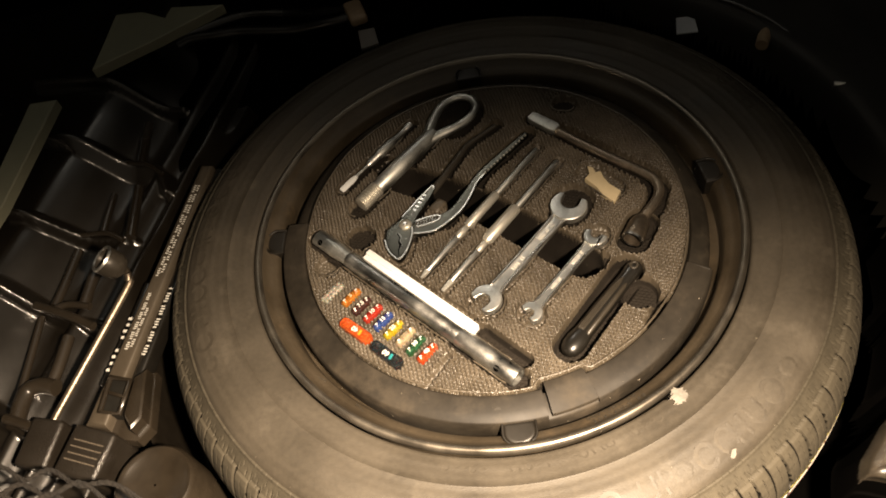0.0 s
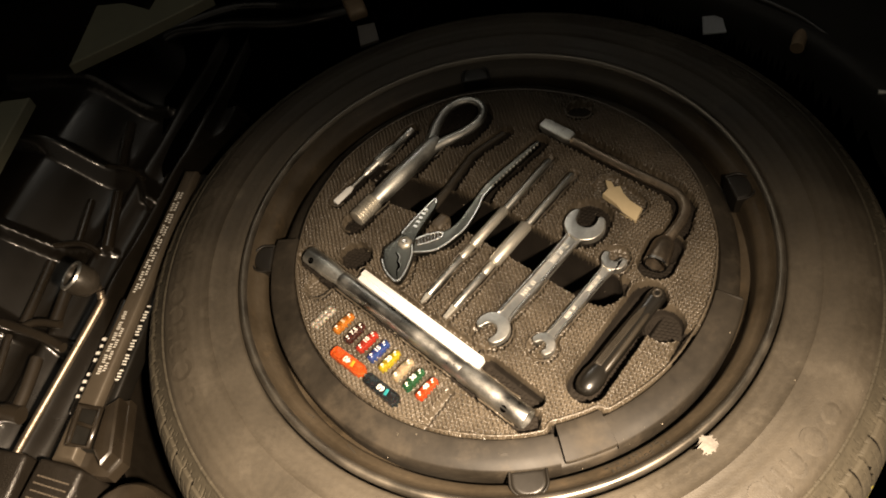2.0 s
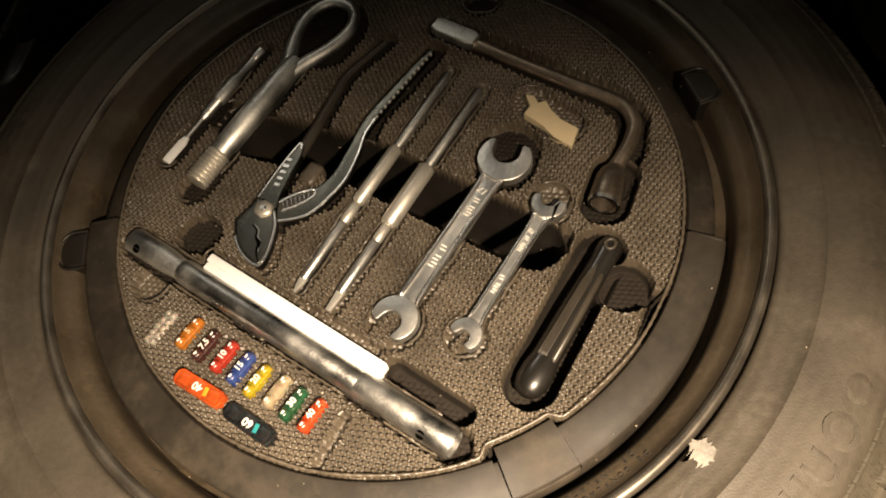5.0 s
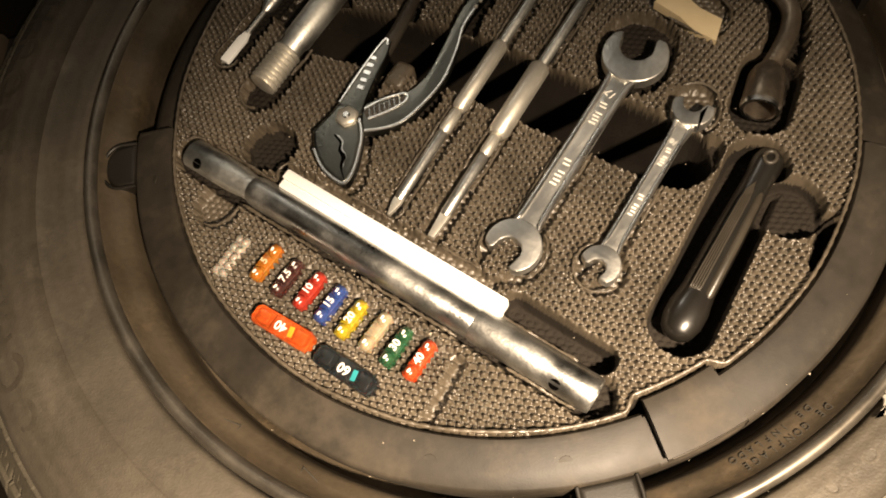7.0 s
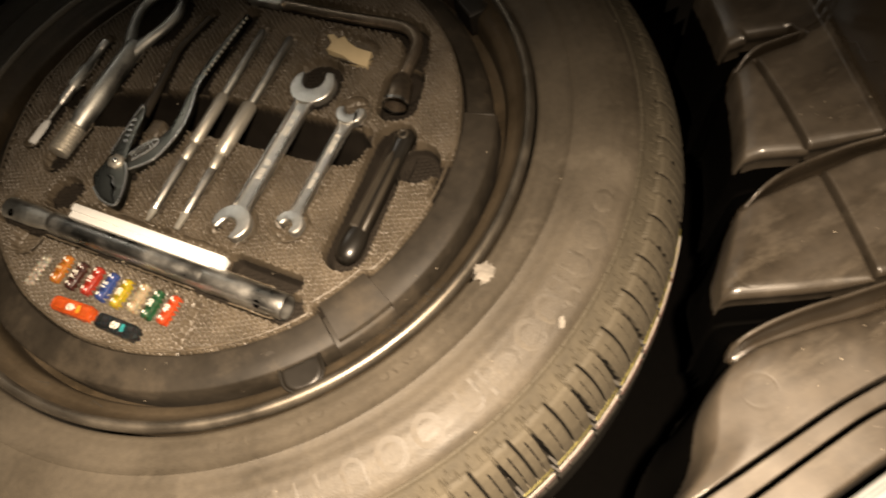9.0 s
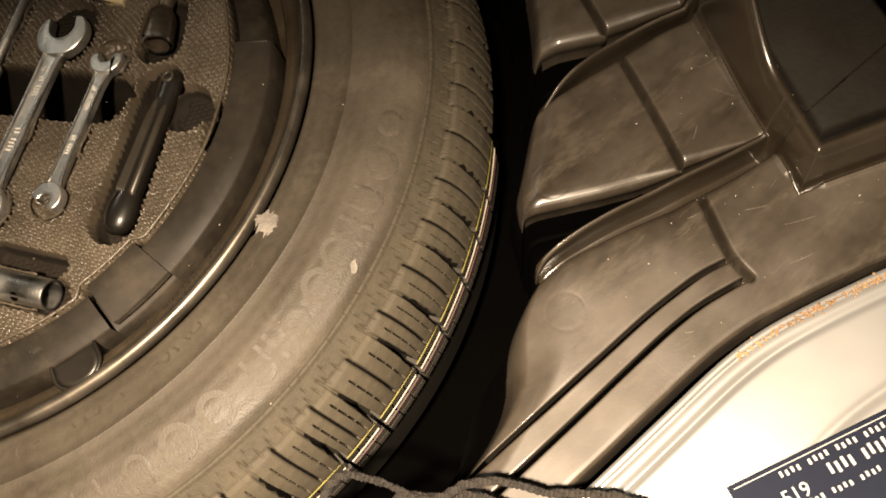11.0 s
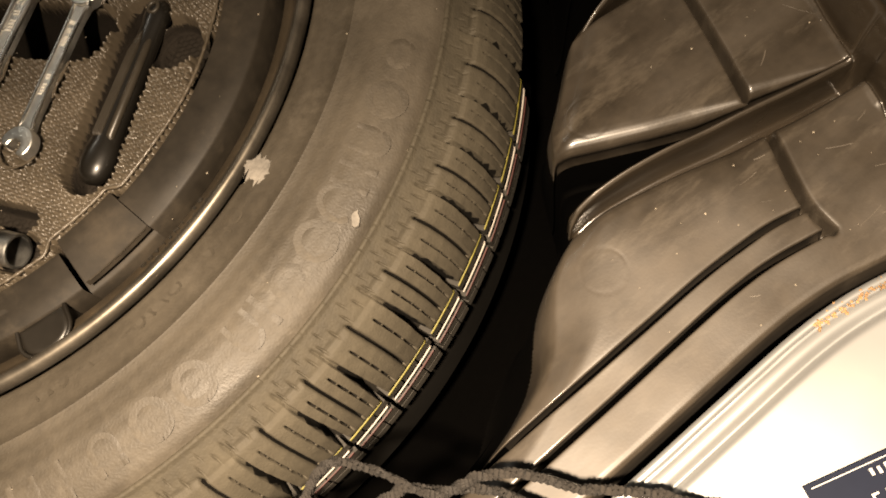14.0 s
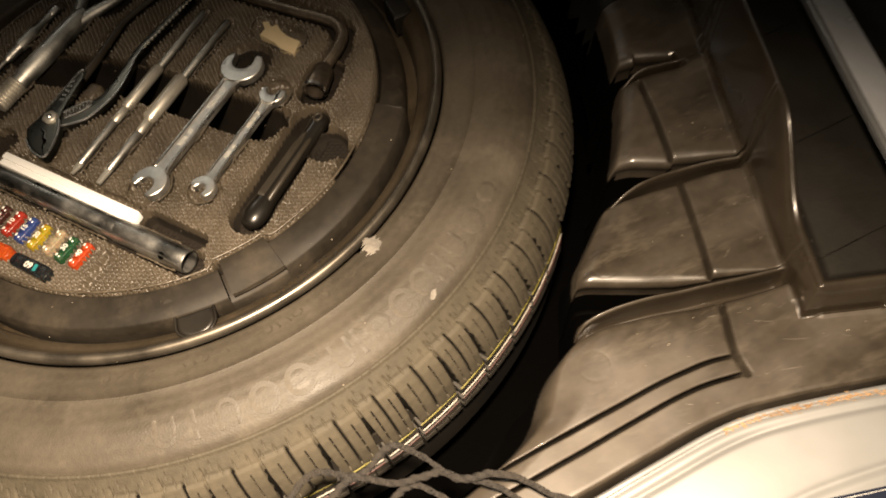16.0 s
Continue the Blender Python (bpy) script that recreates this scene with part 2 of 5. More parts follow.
def plate(name, outline, z0, z1, mat, bevel=0.0006, segments=2):
    """A flat outline with thickness and rounded upper edges."""
    bm = bmesh.new()
    vs = [bm.verts.new((x, y, z0)) for x, y in outline]
    f = bm.faces.new(vs)
    if f.normal.z > 0 or sum(outline[i - 1][0] * outline[i][1] - outline[i][0] * outline[i - 1][1] for i in range(len(outline))) > 0:
        f.normal_flip()
    ext = bmesh.ops.extrude_face_region(bm, geom=[f])
    top = [g for g in ext["geom"] if isinstance(g, bmesh.types.BMVert)]
    bmesh.ops.translate(bm, verts=top, vec=(0, 0, z1 - z0))
    if bevel > 0:
        tops = set(top)
        edges = [e for e in bm.edges if e.verts[0] in tops and e.verts[1] in tops]
        bmesh.ops.bevel(bm, geom=edges, offset=bevel, segments=segments, affect="EDGES", profile=0.6)
    return sharp(from_bm(name, bm, mat), 35)


def block(name, sx, sy, sz, mat, bevel=0.001, segments=2, at=(0, 0, 0)):
    bm = bmesh.new()
    bmesh.ops.create_cube(bm, size=1.0)
    bmesh.ops.scale(bm, verts=bm.verts, vec=(sx, sy, sz))
    if bevel > 0:
        bmesh.ops.bevel(bm, geom=list(bm.edges), offset=bevel, segments=segments, affect="EDGES", profile=0.5)
    bmesh.ops.translate(bm, verts=bm.verts, vec=at)
    return sharp(from_bm(name, bm, mat), 35)


def soft_box(L, w, r, n=5):
    """A rectangle with rounded corners, along x."""
    out = []
    for cx, cy, a0 in ((L / 2 - r, w / 2 - r, 0), (-L / 2 + r, w / 2 - r, 90), (-L / 2 + r, -w / 2 + r, 180), (L / 2 - r, -w / 2 + r, 270)):
        out += [(cx + r * math.cos(radians(a)), cy + r * math.sin(radians(a))) for a in np.linspace(a0, a0 + 90, n)]
    return out


def seg_dist(x, y, pts):
    """Distance of grid points to a polyline."""
    best = np.full(x.shape, 9.0)
    for (ax, ay), (bx, by) in zip(pts[:-1], pts[1:]):
        dx, dy = bx - ax, by - ay
        t = np.clip(((x - ax) * dx + (y - ay) * dy) / (dx * dx + dy * dy + 1e-12), 0, 1)
        best = np.minimum(best, np.hypot(x - ax - t * dx, y - ay - t * dy))
    return best


def side_of(x, y, a, b):
    """Signed distance to the left of the line from a to b."""
    dx, dy = b[0] - a[0], b[1] - a[1]
    return (dx * (y - a[1]) - dy * (x - a[0])) / math.hypot(dx, dy)


def step_up(d, soft):
    """0 for d well below zero, 1 for d well above."""
    t = np.clip(d / soft * 0.5 + 0.5, 0, 1)
    return t * t * (3 - 2 * t)


def skin(name, x, y, z, ok, mat, second=None, kinds=None):
    """Quads over rows and columns of points, where ok holds at all four corners; rows of kind 1 take the second material."""
    idx = np.full(x.shape, -1)
    use = np.zeros(x.shape, bool)
    cells = ok[:-1, :-1] & ok[1:, :-1] & ok[:-1, 1:] & ok[1:, 1:]
    for sl in ((slice(0, -1), slice(0, -1)), (slice(1, None), slice(0, -1)), (slice(0, -1), slice(1, None)), (slice(1, None), slice(1, None))):
        use[sl] |= cells
    idx[use] = np.arange(use.sum())
    verts = np.stack([x[use], y[use], z[use]], 1)
    quads = np.stack([idx[:-1, :-1][cells], idx[:-1, 1:][cells], idx[1:, 1:][cells], idx[1:, :-1][cells]], 1)
    me = bpy.data.meshes.new(name)
    me.vertices.add(len(verts))
    me.vertices.foreach_set("co", verts.ravel())
    me.loops.add(quads.size)
    me.loops.foreach_set("vertex_index", quads.ravel().astype(np.int32))
    me.polygons.add(len(quads))
    me.polygons.foreach_set("loop_start", np.arange(0, quads.size, 4, dtype=np.int32))
    me.polygons.foreach_set("loop_total", np.full(len(quads), 4, dtype=np.int32))
    me.update(calc_edges=True)
    me.materials.append(mat)
    me.polygons.foreach_set("use_smooth", [True] * len(me.polygons))
    if second:
        me.materials.append(second)
        me.polygons.foreach_set("material_index", np.array(kinds, np.int32)[np.nonzero(cells)[0]])
    return me


def sheet(name, x0, x1, y0, y1, cell, height, inside, mat):
    """A relief over a grid: height(x, y) where inside(x, y) holds."""
    nx, ny = int((x1 - x0) / cell) + 1, int((y1 - y0) / cell) + 1
    x, y = np.meshgrid(np.linspace(x0, x1, nx), np.linspace(y0, y1, ny))
    return skin(name, x, y, height(x, y), inside(x, y), mat)


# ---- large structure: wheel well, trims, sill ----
# well coloured darker than black plastic, its shade put into the colour
structure("wheel_well", lathe("wheel_well", [(0.0, -0.20), (0.30, -0.20), (0.335, -0.185), (0.345, -0.15), (0.352, -0.07)], M_DARK, 96), "black plastic lined well for the spare wheel, darkened for shade", "wheel well")


def along(pts):
    """A smooth curve y(x) through points that run to the right."""
    q = np.array(smooth_path(pts, 10))
    return lambda x: np.interp(x, q[:, 0], q[:, 1])


# where the trim ends and the painted sill begins
sill_edge = along([(-0.7, -0.3975), (-0.3, -0.397), (0.06, -0.3965), (0.124, -0.3952), (0.165, -0.3938), (0.2, -0.3927), (0.2225, -0.3942), (0.2437, -0.3985), (0.27, -0.4055), (0.30, -0.4145), (0.34, -0.4270), (0.40, -0.4480), (0.60, -0.5180)])


# ribs of the trim: the next panel's rounded edge, the sharp crest, the foot of the crest's near face
RIBS = [
    ([(0.150, -0.2600), (0.188, -0.2805), (0.222, -0.2995), (0.2562, -0.3160), (0.2590, -0.3132), (0.2945, -0.3292)],
     [(0.150, -0.3085), (0.175, -0.3053), (0.188, -0.3052), (0.203, -0.3072), (0.222, -0.3110), (0.237, -0.3150), (0.254, -0.3192), (0.273, -0.3240), (0.2955, -0.3296)],
     [(0.150, -0.3130), (0.166, -0.3119), (0.187, -0.3130), (0.2160, -0.3198), (0.240, -0.3272), (0.253, -0.3302), (0.267, -0.3335), (0.291, -0.3376), (0.300, -0.3390)]),
    ([(0.222, -0.1960), (0.252, -0.2140), (0.2850, -0.2336), (0.2878, -0.2312), (0.327, -0.2490)],
     [(0.215, -0.2465), (0.2355, -0.2418), (0.258, -0.2393), (0.279, -0.2408), (0.301, -0.2450), (0.3275, -0.2530)],
     [(0.215, -0.2445), (0.240, -0.2446), (0.260, -0.2458), (0.277, -0.2488), (0.302, -0.2520), (0.321, -0.2572), (0.331, -0.2600)]),
    ([(0.268, -0.1240), (0.290, -0.1360), (0.3120, -0.1472), (0.3148, -0.1446), (0.337, -0.1560)],
     [(0.272, -0.1660), (0.295, -0.1602), (0.310, -0.1582), (0.328, -0.1618), (0.338, -0.1640)],
     [(0.272, -0.1660), (0.295, -0.1635), (0.312, -0.1636), (0.328, -0.1668), (0.340, -0.1690)]),
]
GROOVES = [
    [(0.080, -0.3583), (0.132, -0.3583), (0.190, -0.3569), (0.213, -0.3575), (0.227, -0.3588), (0.2415, -0.3622)],
    [(0.080, -0.3720), (0.129, -0.3705), (0.180, -0.3683), (0.203, -0.3679), (0.2185, -0.3690), (0.2400, -0.3732)],
    [(0.2530, -0.331), (0.2415, -0.359), (0.2395, -0.3735)],
    [(0.2575, -0.315), (0.2675, -0.289), (0.2795, -0.253), (0.2805, -0.250)],
    [(0.2862, -0.232), (0.2970, -0.196), (0.3045, -0.166)],
]


def well_edge(y, x):
    """Radius at which the trim turns down into the wheel well."""
    return 0.334 + 0.021 * np.maximum(step_up(-0.303 - y, 0.012), step_up(0.182 - x, 0.014)) + 0.0145 * step_up(-0.334 - y, 0.018)


def side_pocket(x, y):
    """Raised lip round the deep side pocket, taller towards the front, and the side's rise beyond it."""
    u = side_of(x, y, (0.325, -0.256), (0.2868, -0.3590))
    v = side_of(x, y, (0.2868, -0.3590), (0.322, -0.3725))
    box = np.minimum(u, v) - 0.35 * np.maximum(0, 0.010 - np.hypot(u, v)) * ((u < 0.012) & (v < 0.012))
    z = -0.006 * np.exp(-(np.minimum(np.abs(u) + 9 * (v < -0.002), np.abs(v) + 9 * (u < -0.002)) / 0.0013) ** 2)
    crest = 0.025 + 0.050 * step_up(v - 0.078, 0.034)
    z += crest * step_up(box - 0.0036, 0.0080) - (crest + 0.014) * step_up(box - 0.0165, 0.0135)
    return z + 0.20 * step_up(x - 0.54, 0.06)


def well_drop(x, y):
    r, lim = np.hypot(x, y), well_edge(y, x)
    return -0.07 * step_up(lim - 0.007 - r, 0.009) - 0.006 * step_up(lim + 0.003 - r, 0.009)


def waves(x, y):
    return 0.0008 * np.sin(23 * x + 9 * y) * np.sin(17 * y) + 0.0003 * np.sin(140 * x - 60 * y) * np.sin(95 * y + 40 * x)


def trim_right_skin(cell):
    """Rows of the trim follow its slots, gullies, crests and panel edges."""
    x = np.arange(0.05, 0.4401, cell)
    one = np.ones_like(x)
    rows = []                                  # (y, z) along x, and the steps up to the next row

    def row(y, z, steps, kind=0):
        rows.append((y * one, z * one, steps, kind))

    e = sill_edge(x)
    row(e + 0.0052, -0.030, 4)
    row(e + 0.0055, -0.007, 4)
    row(e + 0.0062, -0.0018, 3)
    row(e + 0.0074, -0.0003, 3)
    row(e + 0.0090, 0.0, 24)
    for pts in (GROOVES[1], GROOVES[0]):
        g, fade = along(pts)(x), step_up(pts[-1][0] - 0.001 - x, 0.0018)
        for i, (d, z, steps) in enumerate(((-0.0023, 0, 2), (-0.0017, -0.0001, 2), (-0.0014, -0.0006, 2), (-0.0013, -0.0016, 2), (-0.0034, -0.0060, 2), (-0.0034, -0.034, 2), (0.0034, -0.034, 2), (0.0034, -0.0060, 2), (0.0013, -0.0016, 2), (0.0014, -0.0006, 2), (0.0017, -0.0001, 2), (0.0023, 0, 34))):
            row(g + d * fade + (i - 5.5) * 0.0004 * (1 - fade), z * fade, steps)
    for n, (panel, crest, foot) in enumerate(RIBS):
        p, c = np.interp(x, *np.array(panel).T), along(crest)(x)
        p, f = np.maximum(p, c + 0.0016), np.minimum(along(foot)(x), c - 0.0016)
        k = np.clip((p - c) / 0.008, 0, 1) * step_up(crest[-1][0] - x, 0.002)
        live = step_up(crest[-1][0] + 0.001 - x, 0.004)
        sink = 0.011 * step_up(well_edge(c, x) + 0.006 - np.hypot(x, c), 0.014)
        face, gap = live * np.clip((c - f) / 0.006, 0.10, 1), c - f
        # kind 1 rows: rib faces and pocket slopes, shade put in as darker plastic
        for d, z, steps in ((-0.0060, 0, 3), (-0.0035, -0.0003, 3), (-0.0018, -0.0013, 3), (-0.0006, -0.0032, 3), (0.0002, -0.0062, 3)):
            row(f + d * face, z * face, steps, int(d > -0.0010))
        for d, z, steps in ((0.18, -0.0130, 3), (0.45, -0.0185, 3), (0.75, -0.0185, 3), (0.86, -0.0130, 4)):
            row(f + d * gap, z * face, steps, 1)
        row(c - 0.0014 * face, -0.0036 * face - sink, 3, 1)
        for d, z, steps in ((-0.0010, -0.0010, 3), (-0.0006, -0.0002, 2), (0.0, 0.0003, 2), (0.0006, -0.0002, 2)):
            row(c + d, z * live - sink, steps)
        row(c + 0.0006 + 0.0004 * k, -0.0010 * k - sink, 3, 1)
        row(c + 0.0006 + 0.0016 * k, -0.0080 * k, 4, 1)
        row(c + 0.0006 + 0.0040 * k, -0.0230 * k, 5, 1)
        row(p + 0.0040 * k, -0.0500 * k, 5)
        row(p + 0.0020 * k, -0.0140 * k, 4)
        row(p - 0.0014 * k, -0.0068 * k, 3)
        row(p - 0.0016 * k, -0.0050 * k, 3)
        row(p - 0.0012 * k, -0.0034 * k, 3)
        row(p - 0.0002 * k, -0.0019 * k, 3)
        row(p + 0.0016 * k, -0.0008 * k, 3)
        row(p + 0.0036 * k, -0.0002 * k, 3)
        row(p + 0.0060, 0.0, 72)
    row(-0.09, 0.0, 0)
    ys, zs = [], []
    kinds = []
    for (y0, z0, steps, kind), (y1, z1, _, _) in zip(rows[:-1], rows[1:]):
        for i in range(steps):
            ys.append(y0 + (y1 - y0) * i / steps)
            zs.append(z0 + (z1 - z0) * i / steps)
            kinds.append(kind)
    y, z = np.array(ys), np.array(zs)
    xx = np.broadcast_to(x, y.shape).copy()
    flat = step_up(z + 0.005, 0.004)
    for pts in GROOVES[2:]:
        d = seg_dist(xx, y, [tuple(q) for q in smooth_path(pts, 6)])
        z = z - flat * (0.0120 * step_up(0.0014 - d, 0.0009) + 0.0004 * step_up(0.0026 - d, 0.0010))
    for cx, cy in ((0.170, -0.332), (0.2086, -0.279)):
        z = z - 0.00011 * np.exp(-((np.hypot(xx - cx, y - cy) - 0.0088) / 0.0005) ** 2)
    z = z + side_pocket(xx, y) + well_drop(xx, y) + waves(xx, y)
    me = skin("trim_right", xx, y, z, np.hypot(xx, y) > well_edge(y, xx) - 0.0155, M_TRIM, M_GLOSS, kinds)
    co = np.array([v.co for v in me.vertices])
    vi = np.empty(len(me.loops), np.int32)
    me.loops.foreach_get("vertex_index", vi)
    mid = co[vi].reshape(-1, 4, 3).mean(1)
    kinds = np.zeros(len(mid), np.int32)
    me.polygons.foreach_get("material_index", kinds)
    # lip in glossy black; pocket inside darkened by colour to stand for shade
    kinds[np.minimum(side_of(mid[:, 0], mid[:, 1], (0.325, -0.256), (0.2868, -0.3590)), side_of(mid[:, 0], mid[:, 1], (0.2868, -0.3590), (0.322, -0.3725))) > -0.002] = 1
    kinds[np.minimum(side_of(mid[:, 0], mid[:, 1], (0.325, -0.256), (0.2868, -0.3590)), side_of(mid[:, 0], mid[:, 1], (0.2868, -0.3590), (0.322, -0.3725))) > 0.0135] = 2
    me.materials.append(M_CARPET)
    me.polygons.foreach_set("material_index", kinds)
    return me


def shade_openings(me, low):
    """Near-black, shade put in as colour, in whatever of the mesh lies below a height: pockets, slots and the drop to
    the well.
    """
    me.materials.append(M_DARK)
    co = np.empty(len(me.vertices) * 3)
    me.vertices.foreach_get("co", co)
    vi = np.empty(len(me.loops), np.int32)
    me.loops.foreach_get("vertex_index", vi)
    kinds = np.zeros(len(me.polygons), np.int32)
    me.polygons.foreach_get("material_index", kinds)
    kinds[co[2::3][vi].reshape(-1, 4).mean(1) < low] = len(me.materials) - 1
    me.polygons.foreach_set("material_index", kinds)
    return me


def plain_side(x, y):
    return side_pocket(x, y) + well_drop(x, y) + waves(x, y)


def panel_height(x, y):
    """Height of the open panels; far down over ribs and slots."""
    for panel, crest, foot in RIBS:
        if along(foot)(x) - 0.007 < y < np.interp(x, *np.array(panel).T) + 0.003:
            return -1.0
    if min(float(seg_dist(np.array(x), np.array(y), pts)) for pts in GROOVES) < 0.004:
        return -1.0
    return float(plain_side(np.array(x), np.array(y)))


structure("trim_right", shade_openings(trim_right_skin(0.0005), -0.022), "scuffed black moulded plastic boot side trim with ribs", "boot trim")
structure("trim_right_front", sheet("trim_right_front", 0.16, 0.44, -0.09, 0.30, 0.003, plain_side, lambda x, y: np.hypot(x, y) > well_edge(y, x) - 0.009, M_CARPET), "black moulded plastic boot side trim", "boot trim")
structure("trim_right_side", sheet("trim_right_side", 0.44, 0.70, -0.52, 0.30, 0.004, plain_side, lambda x, y: y > sill_edge(x) + 0.003, M_CARPET), "black boot side lining", "boot trim")


LEDGES = [[(-0.440, 0.342), (-0.374, 0.321), (-0.290, 0.292)], [(-0.450, 0.262), (-0.407, 0.243), (-0.319, 0.211), (-0.310, 0.174)], [(-0.450, 0.154), (-0.422, 0.142), (-0.351, 0.124)], [(-0.470, 0.083), (-0.430, 0.059), (-0.373, 0.024)], [(-0.500, -0.012), (-0.451, -0.052), (-0.420, -0.080)]]


def trim_left(x, y):
    """Ledges across rounded columns, beside the jack's channel."""
    r = np.hypot(x, y)
    off = -(x + 0.367) * 0.905 + (y + 0.087) * 0.425
    wall = step_up(off - 0.026, 0.010) * step_up(0.150 - off, 0.04)
    z = -0.085 + 0.030 * step_up(off - 0.022, 0.008)
    z += 0.016 * wall * np.exp(-((off - 0.046) / 0.0085) ** 2) + 0.014 * wall * np.exp(-((off - 0.080) / 0.010) ** 2)
    for pts in LEDGES:
        d = seg_dist(x, y, pts)
        up = side_of(x, y, pts[0], pts[-1])
        z = np.maximum(z, -0.037 - 1.6 * np.clip(d - 0.0016, 0, 1) * (1 + 2 * (up < 0)))
    z += 0.050 * step_up(off - 0.135, 0.03)
    z += 0.25 * step_up(-0.60 - x, 0.05)
    z -= 0.08 * step_up(0.340 - r, 0.010)
    return z + 0.0010 * np.sin(60 * x) * np.sin(45 * y)


structure("trim_left", sheet("trim_left", -0.62, -0.05, -0.396, 0.50, 0.0016, trim_left, lambda x, y: (np.hypot(x, y) > 0.328) & ((x < -0.20) | (y < -0.3)), M_SIDE), "black moulded plastic boot side trim with ribs", "boot trim")


def floor_front(x, y):
    z = -0.05 + 0.04 * step_up(y - 0.42, 0.05) + 0.0 * x
    z -= 0.10 * step_up(0.350 - np.hypot(x, y), 0.02)
    z += 0.003 * np.sin(40 * x) * np.sin(31 * y)
    return z


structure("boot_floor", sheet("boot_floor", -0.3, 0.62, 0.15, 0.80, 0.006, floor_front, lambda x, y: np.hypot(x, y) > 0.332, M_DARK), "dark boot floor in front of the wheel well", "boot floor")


def sill_skin():
    """Rows of the sill run along its flange: flat seam, narrow bead groove, wide face with a faint crease, then the drop."""
    x = np.arange(-0.70, 0.7001, 0.005)
    e = np.concatenate([np.linspace(0, 0.018, 37), np.linspace(0.019, 0.07, 80), np.linspace(0.074, 0.30, 50)])
    xx, ee = np.meshgrid(x, e)
    end = step_up(0.225 - xx, 0.03)
    z = 0.0030 + 0.0005 * np.exp(-((ee - 0.0056) / 0.0019) ** 2) + 0.0006 * step_up(ee - 0.0105, 0.003)
    z -= (0.0003 + 0.0003 * np.sin(210 * xx) * np.sin(77 * xx)) * np.exp(-((ee - 0.0029) / 0.0005) ** 2)
    z -= (0.0004 + 0.0011 * end) * np.exp(-((ee - 0.0096) / 0.0016) ** 2)
    at = ee - 0.050 + 0.10 * (xx - 0.2)
    z -= 0.0012 * step_up(at, 0.0022) - 0.0006 * np.exp(-((at + 0.003) / 0.0016) ** 2)
    z -= 0.10 * step_up(ee - 0.16, 0.09)
    z += 0.0008 * np.sin(30 * xx + 4) * np.sin(50 * ee)
    return skin("rear_sill", xx, sill_edge(xx) - ee, z, ee > -1, M_PAINT)


structure("rear_sill", sill_skin(), "silver painted rear body sill of a car", "car body")
seal = [(x, float(sill_edge(x)) - 0.0006, 0.0030 + 0.0003 * math.sin(90 * x)) for x in np.arange(-0.6, 0.5, 0.004)]
structure("sill_flange", tube("sill_flange", seal, 0.0017, M_PAINT, 8, flat=0.7), "pale welded flange along the sill", "car body")
verts, faces = [], []
for k in range(300):
    x = 0.208 + 0.085 * random.random() ** 1.1
    c = Vector((x, float(sill_edge(x)) - 0.0020 + random.gauss(0.0, 0.0010), 0.0041 + random.uniform(-0.0004, 0.0004)))
    s = random.uniform(0.0003, 0.0008)
    base = len(verts)
    for d in ((1, 0, 0), (-1, 0, 0), (0, 1, 0), (0, -1, 0), (0, 0, 1), (0, 0, -1)):
        verts.append(c + Vector(d) * s * random.uniform(0.6, 1.4))
    faces += [(base + a, base + b, base + e) for a, b, e in ((0, 2, 4), (2, 1, 4), (1, 3, 4), (3, 0, 4), (2, 0, 5), (1, 2, 5), (3, 1, 5), (0, 3, 5))]
structure("rusty_seam", make("rusty_seam", verts, faces, M_RUST, False), "rusty flaking sealant on the sill seam", "rust")

# plain dark shell added round the boot, blocks stray light and bright reflections
structure("floor_pan", block("floor_pan", 1.5, 1.4, 0.03, M_DARK, 0.004, 1, (0, 0.15, -0.225)), "dark plate added below the wheel well as a floor pan", "floor pan")
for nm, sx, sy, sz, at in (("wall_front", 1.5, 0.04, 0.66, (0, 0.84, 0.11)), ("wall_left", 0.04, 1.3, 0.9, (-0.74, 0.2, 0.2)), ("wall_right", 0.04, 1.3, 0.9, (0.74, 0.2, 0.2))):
    structure(nm, block(nm, sx, sy, sz, M_DARK, 0.004, 1, at), "unseen dark boot wall, added to close the boot", "boot wall")
structure("ceiling", block("ceiling", 1.5, 0.36, 0.03, M_DARK, 0.004, 1, (0, 0.68, 0.455)), "unseen dark panel added overhead as a parcel shelf", "parcel shelf")

# reflector out of view: a pale panel set where an open lid would be
structure("lid_reflector", block("lid_reflector", 1.3, 0.03, 1.0, M_PAINT, 0.008, 2), "unseen pale panel set as an open boot lid, added as reflector", "boot lid", pose(0, 0.39, 0.93, 14, 0, 0))

# ---- spare wheel ----
wheel = thing("spare_wheel", pose(0, 0, 0), "dusty spare tyre on steel rim, flat in the well", "spare wheel")
TYRE = [(0.2114, -0.022), (0.2119, -0.0095), (0.2124, -0.0040), (0.2136, -0.0020), (0.2160, -0.0011), (0.226, -0.0001), (0.2345, 0.0006), (0.2352, 0.0012), (0.2362, 0.0008), (0.246, 0.0024), (0.256, 0.0020), (0.265, -0.0006), (0.2715, -0.0040), (0.2750, -0.0068), (0.2770, -0.0095), (0.281, -0.0140), (0.2830, -0.0190), (0.2850, -0.028), (0.2880, -0.040), (0.2900, -0.052), (0.2910, -0.060)]
tyre = part("tyre", lathe("tyre", TYRE + [(0.2910, -0.130), (0.290, -0.155), (0.28, -0.17), (0.25, -0.18), (0.21, -0.165), (0.2, -0.14), (0.205, -0.06)], M_RUBBER, 240, close=True), wheel, "dusty dark rubber tyre")
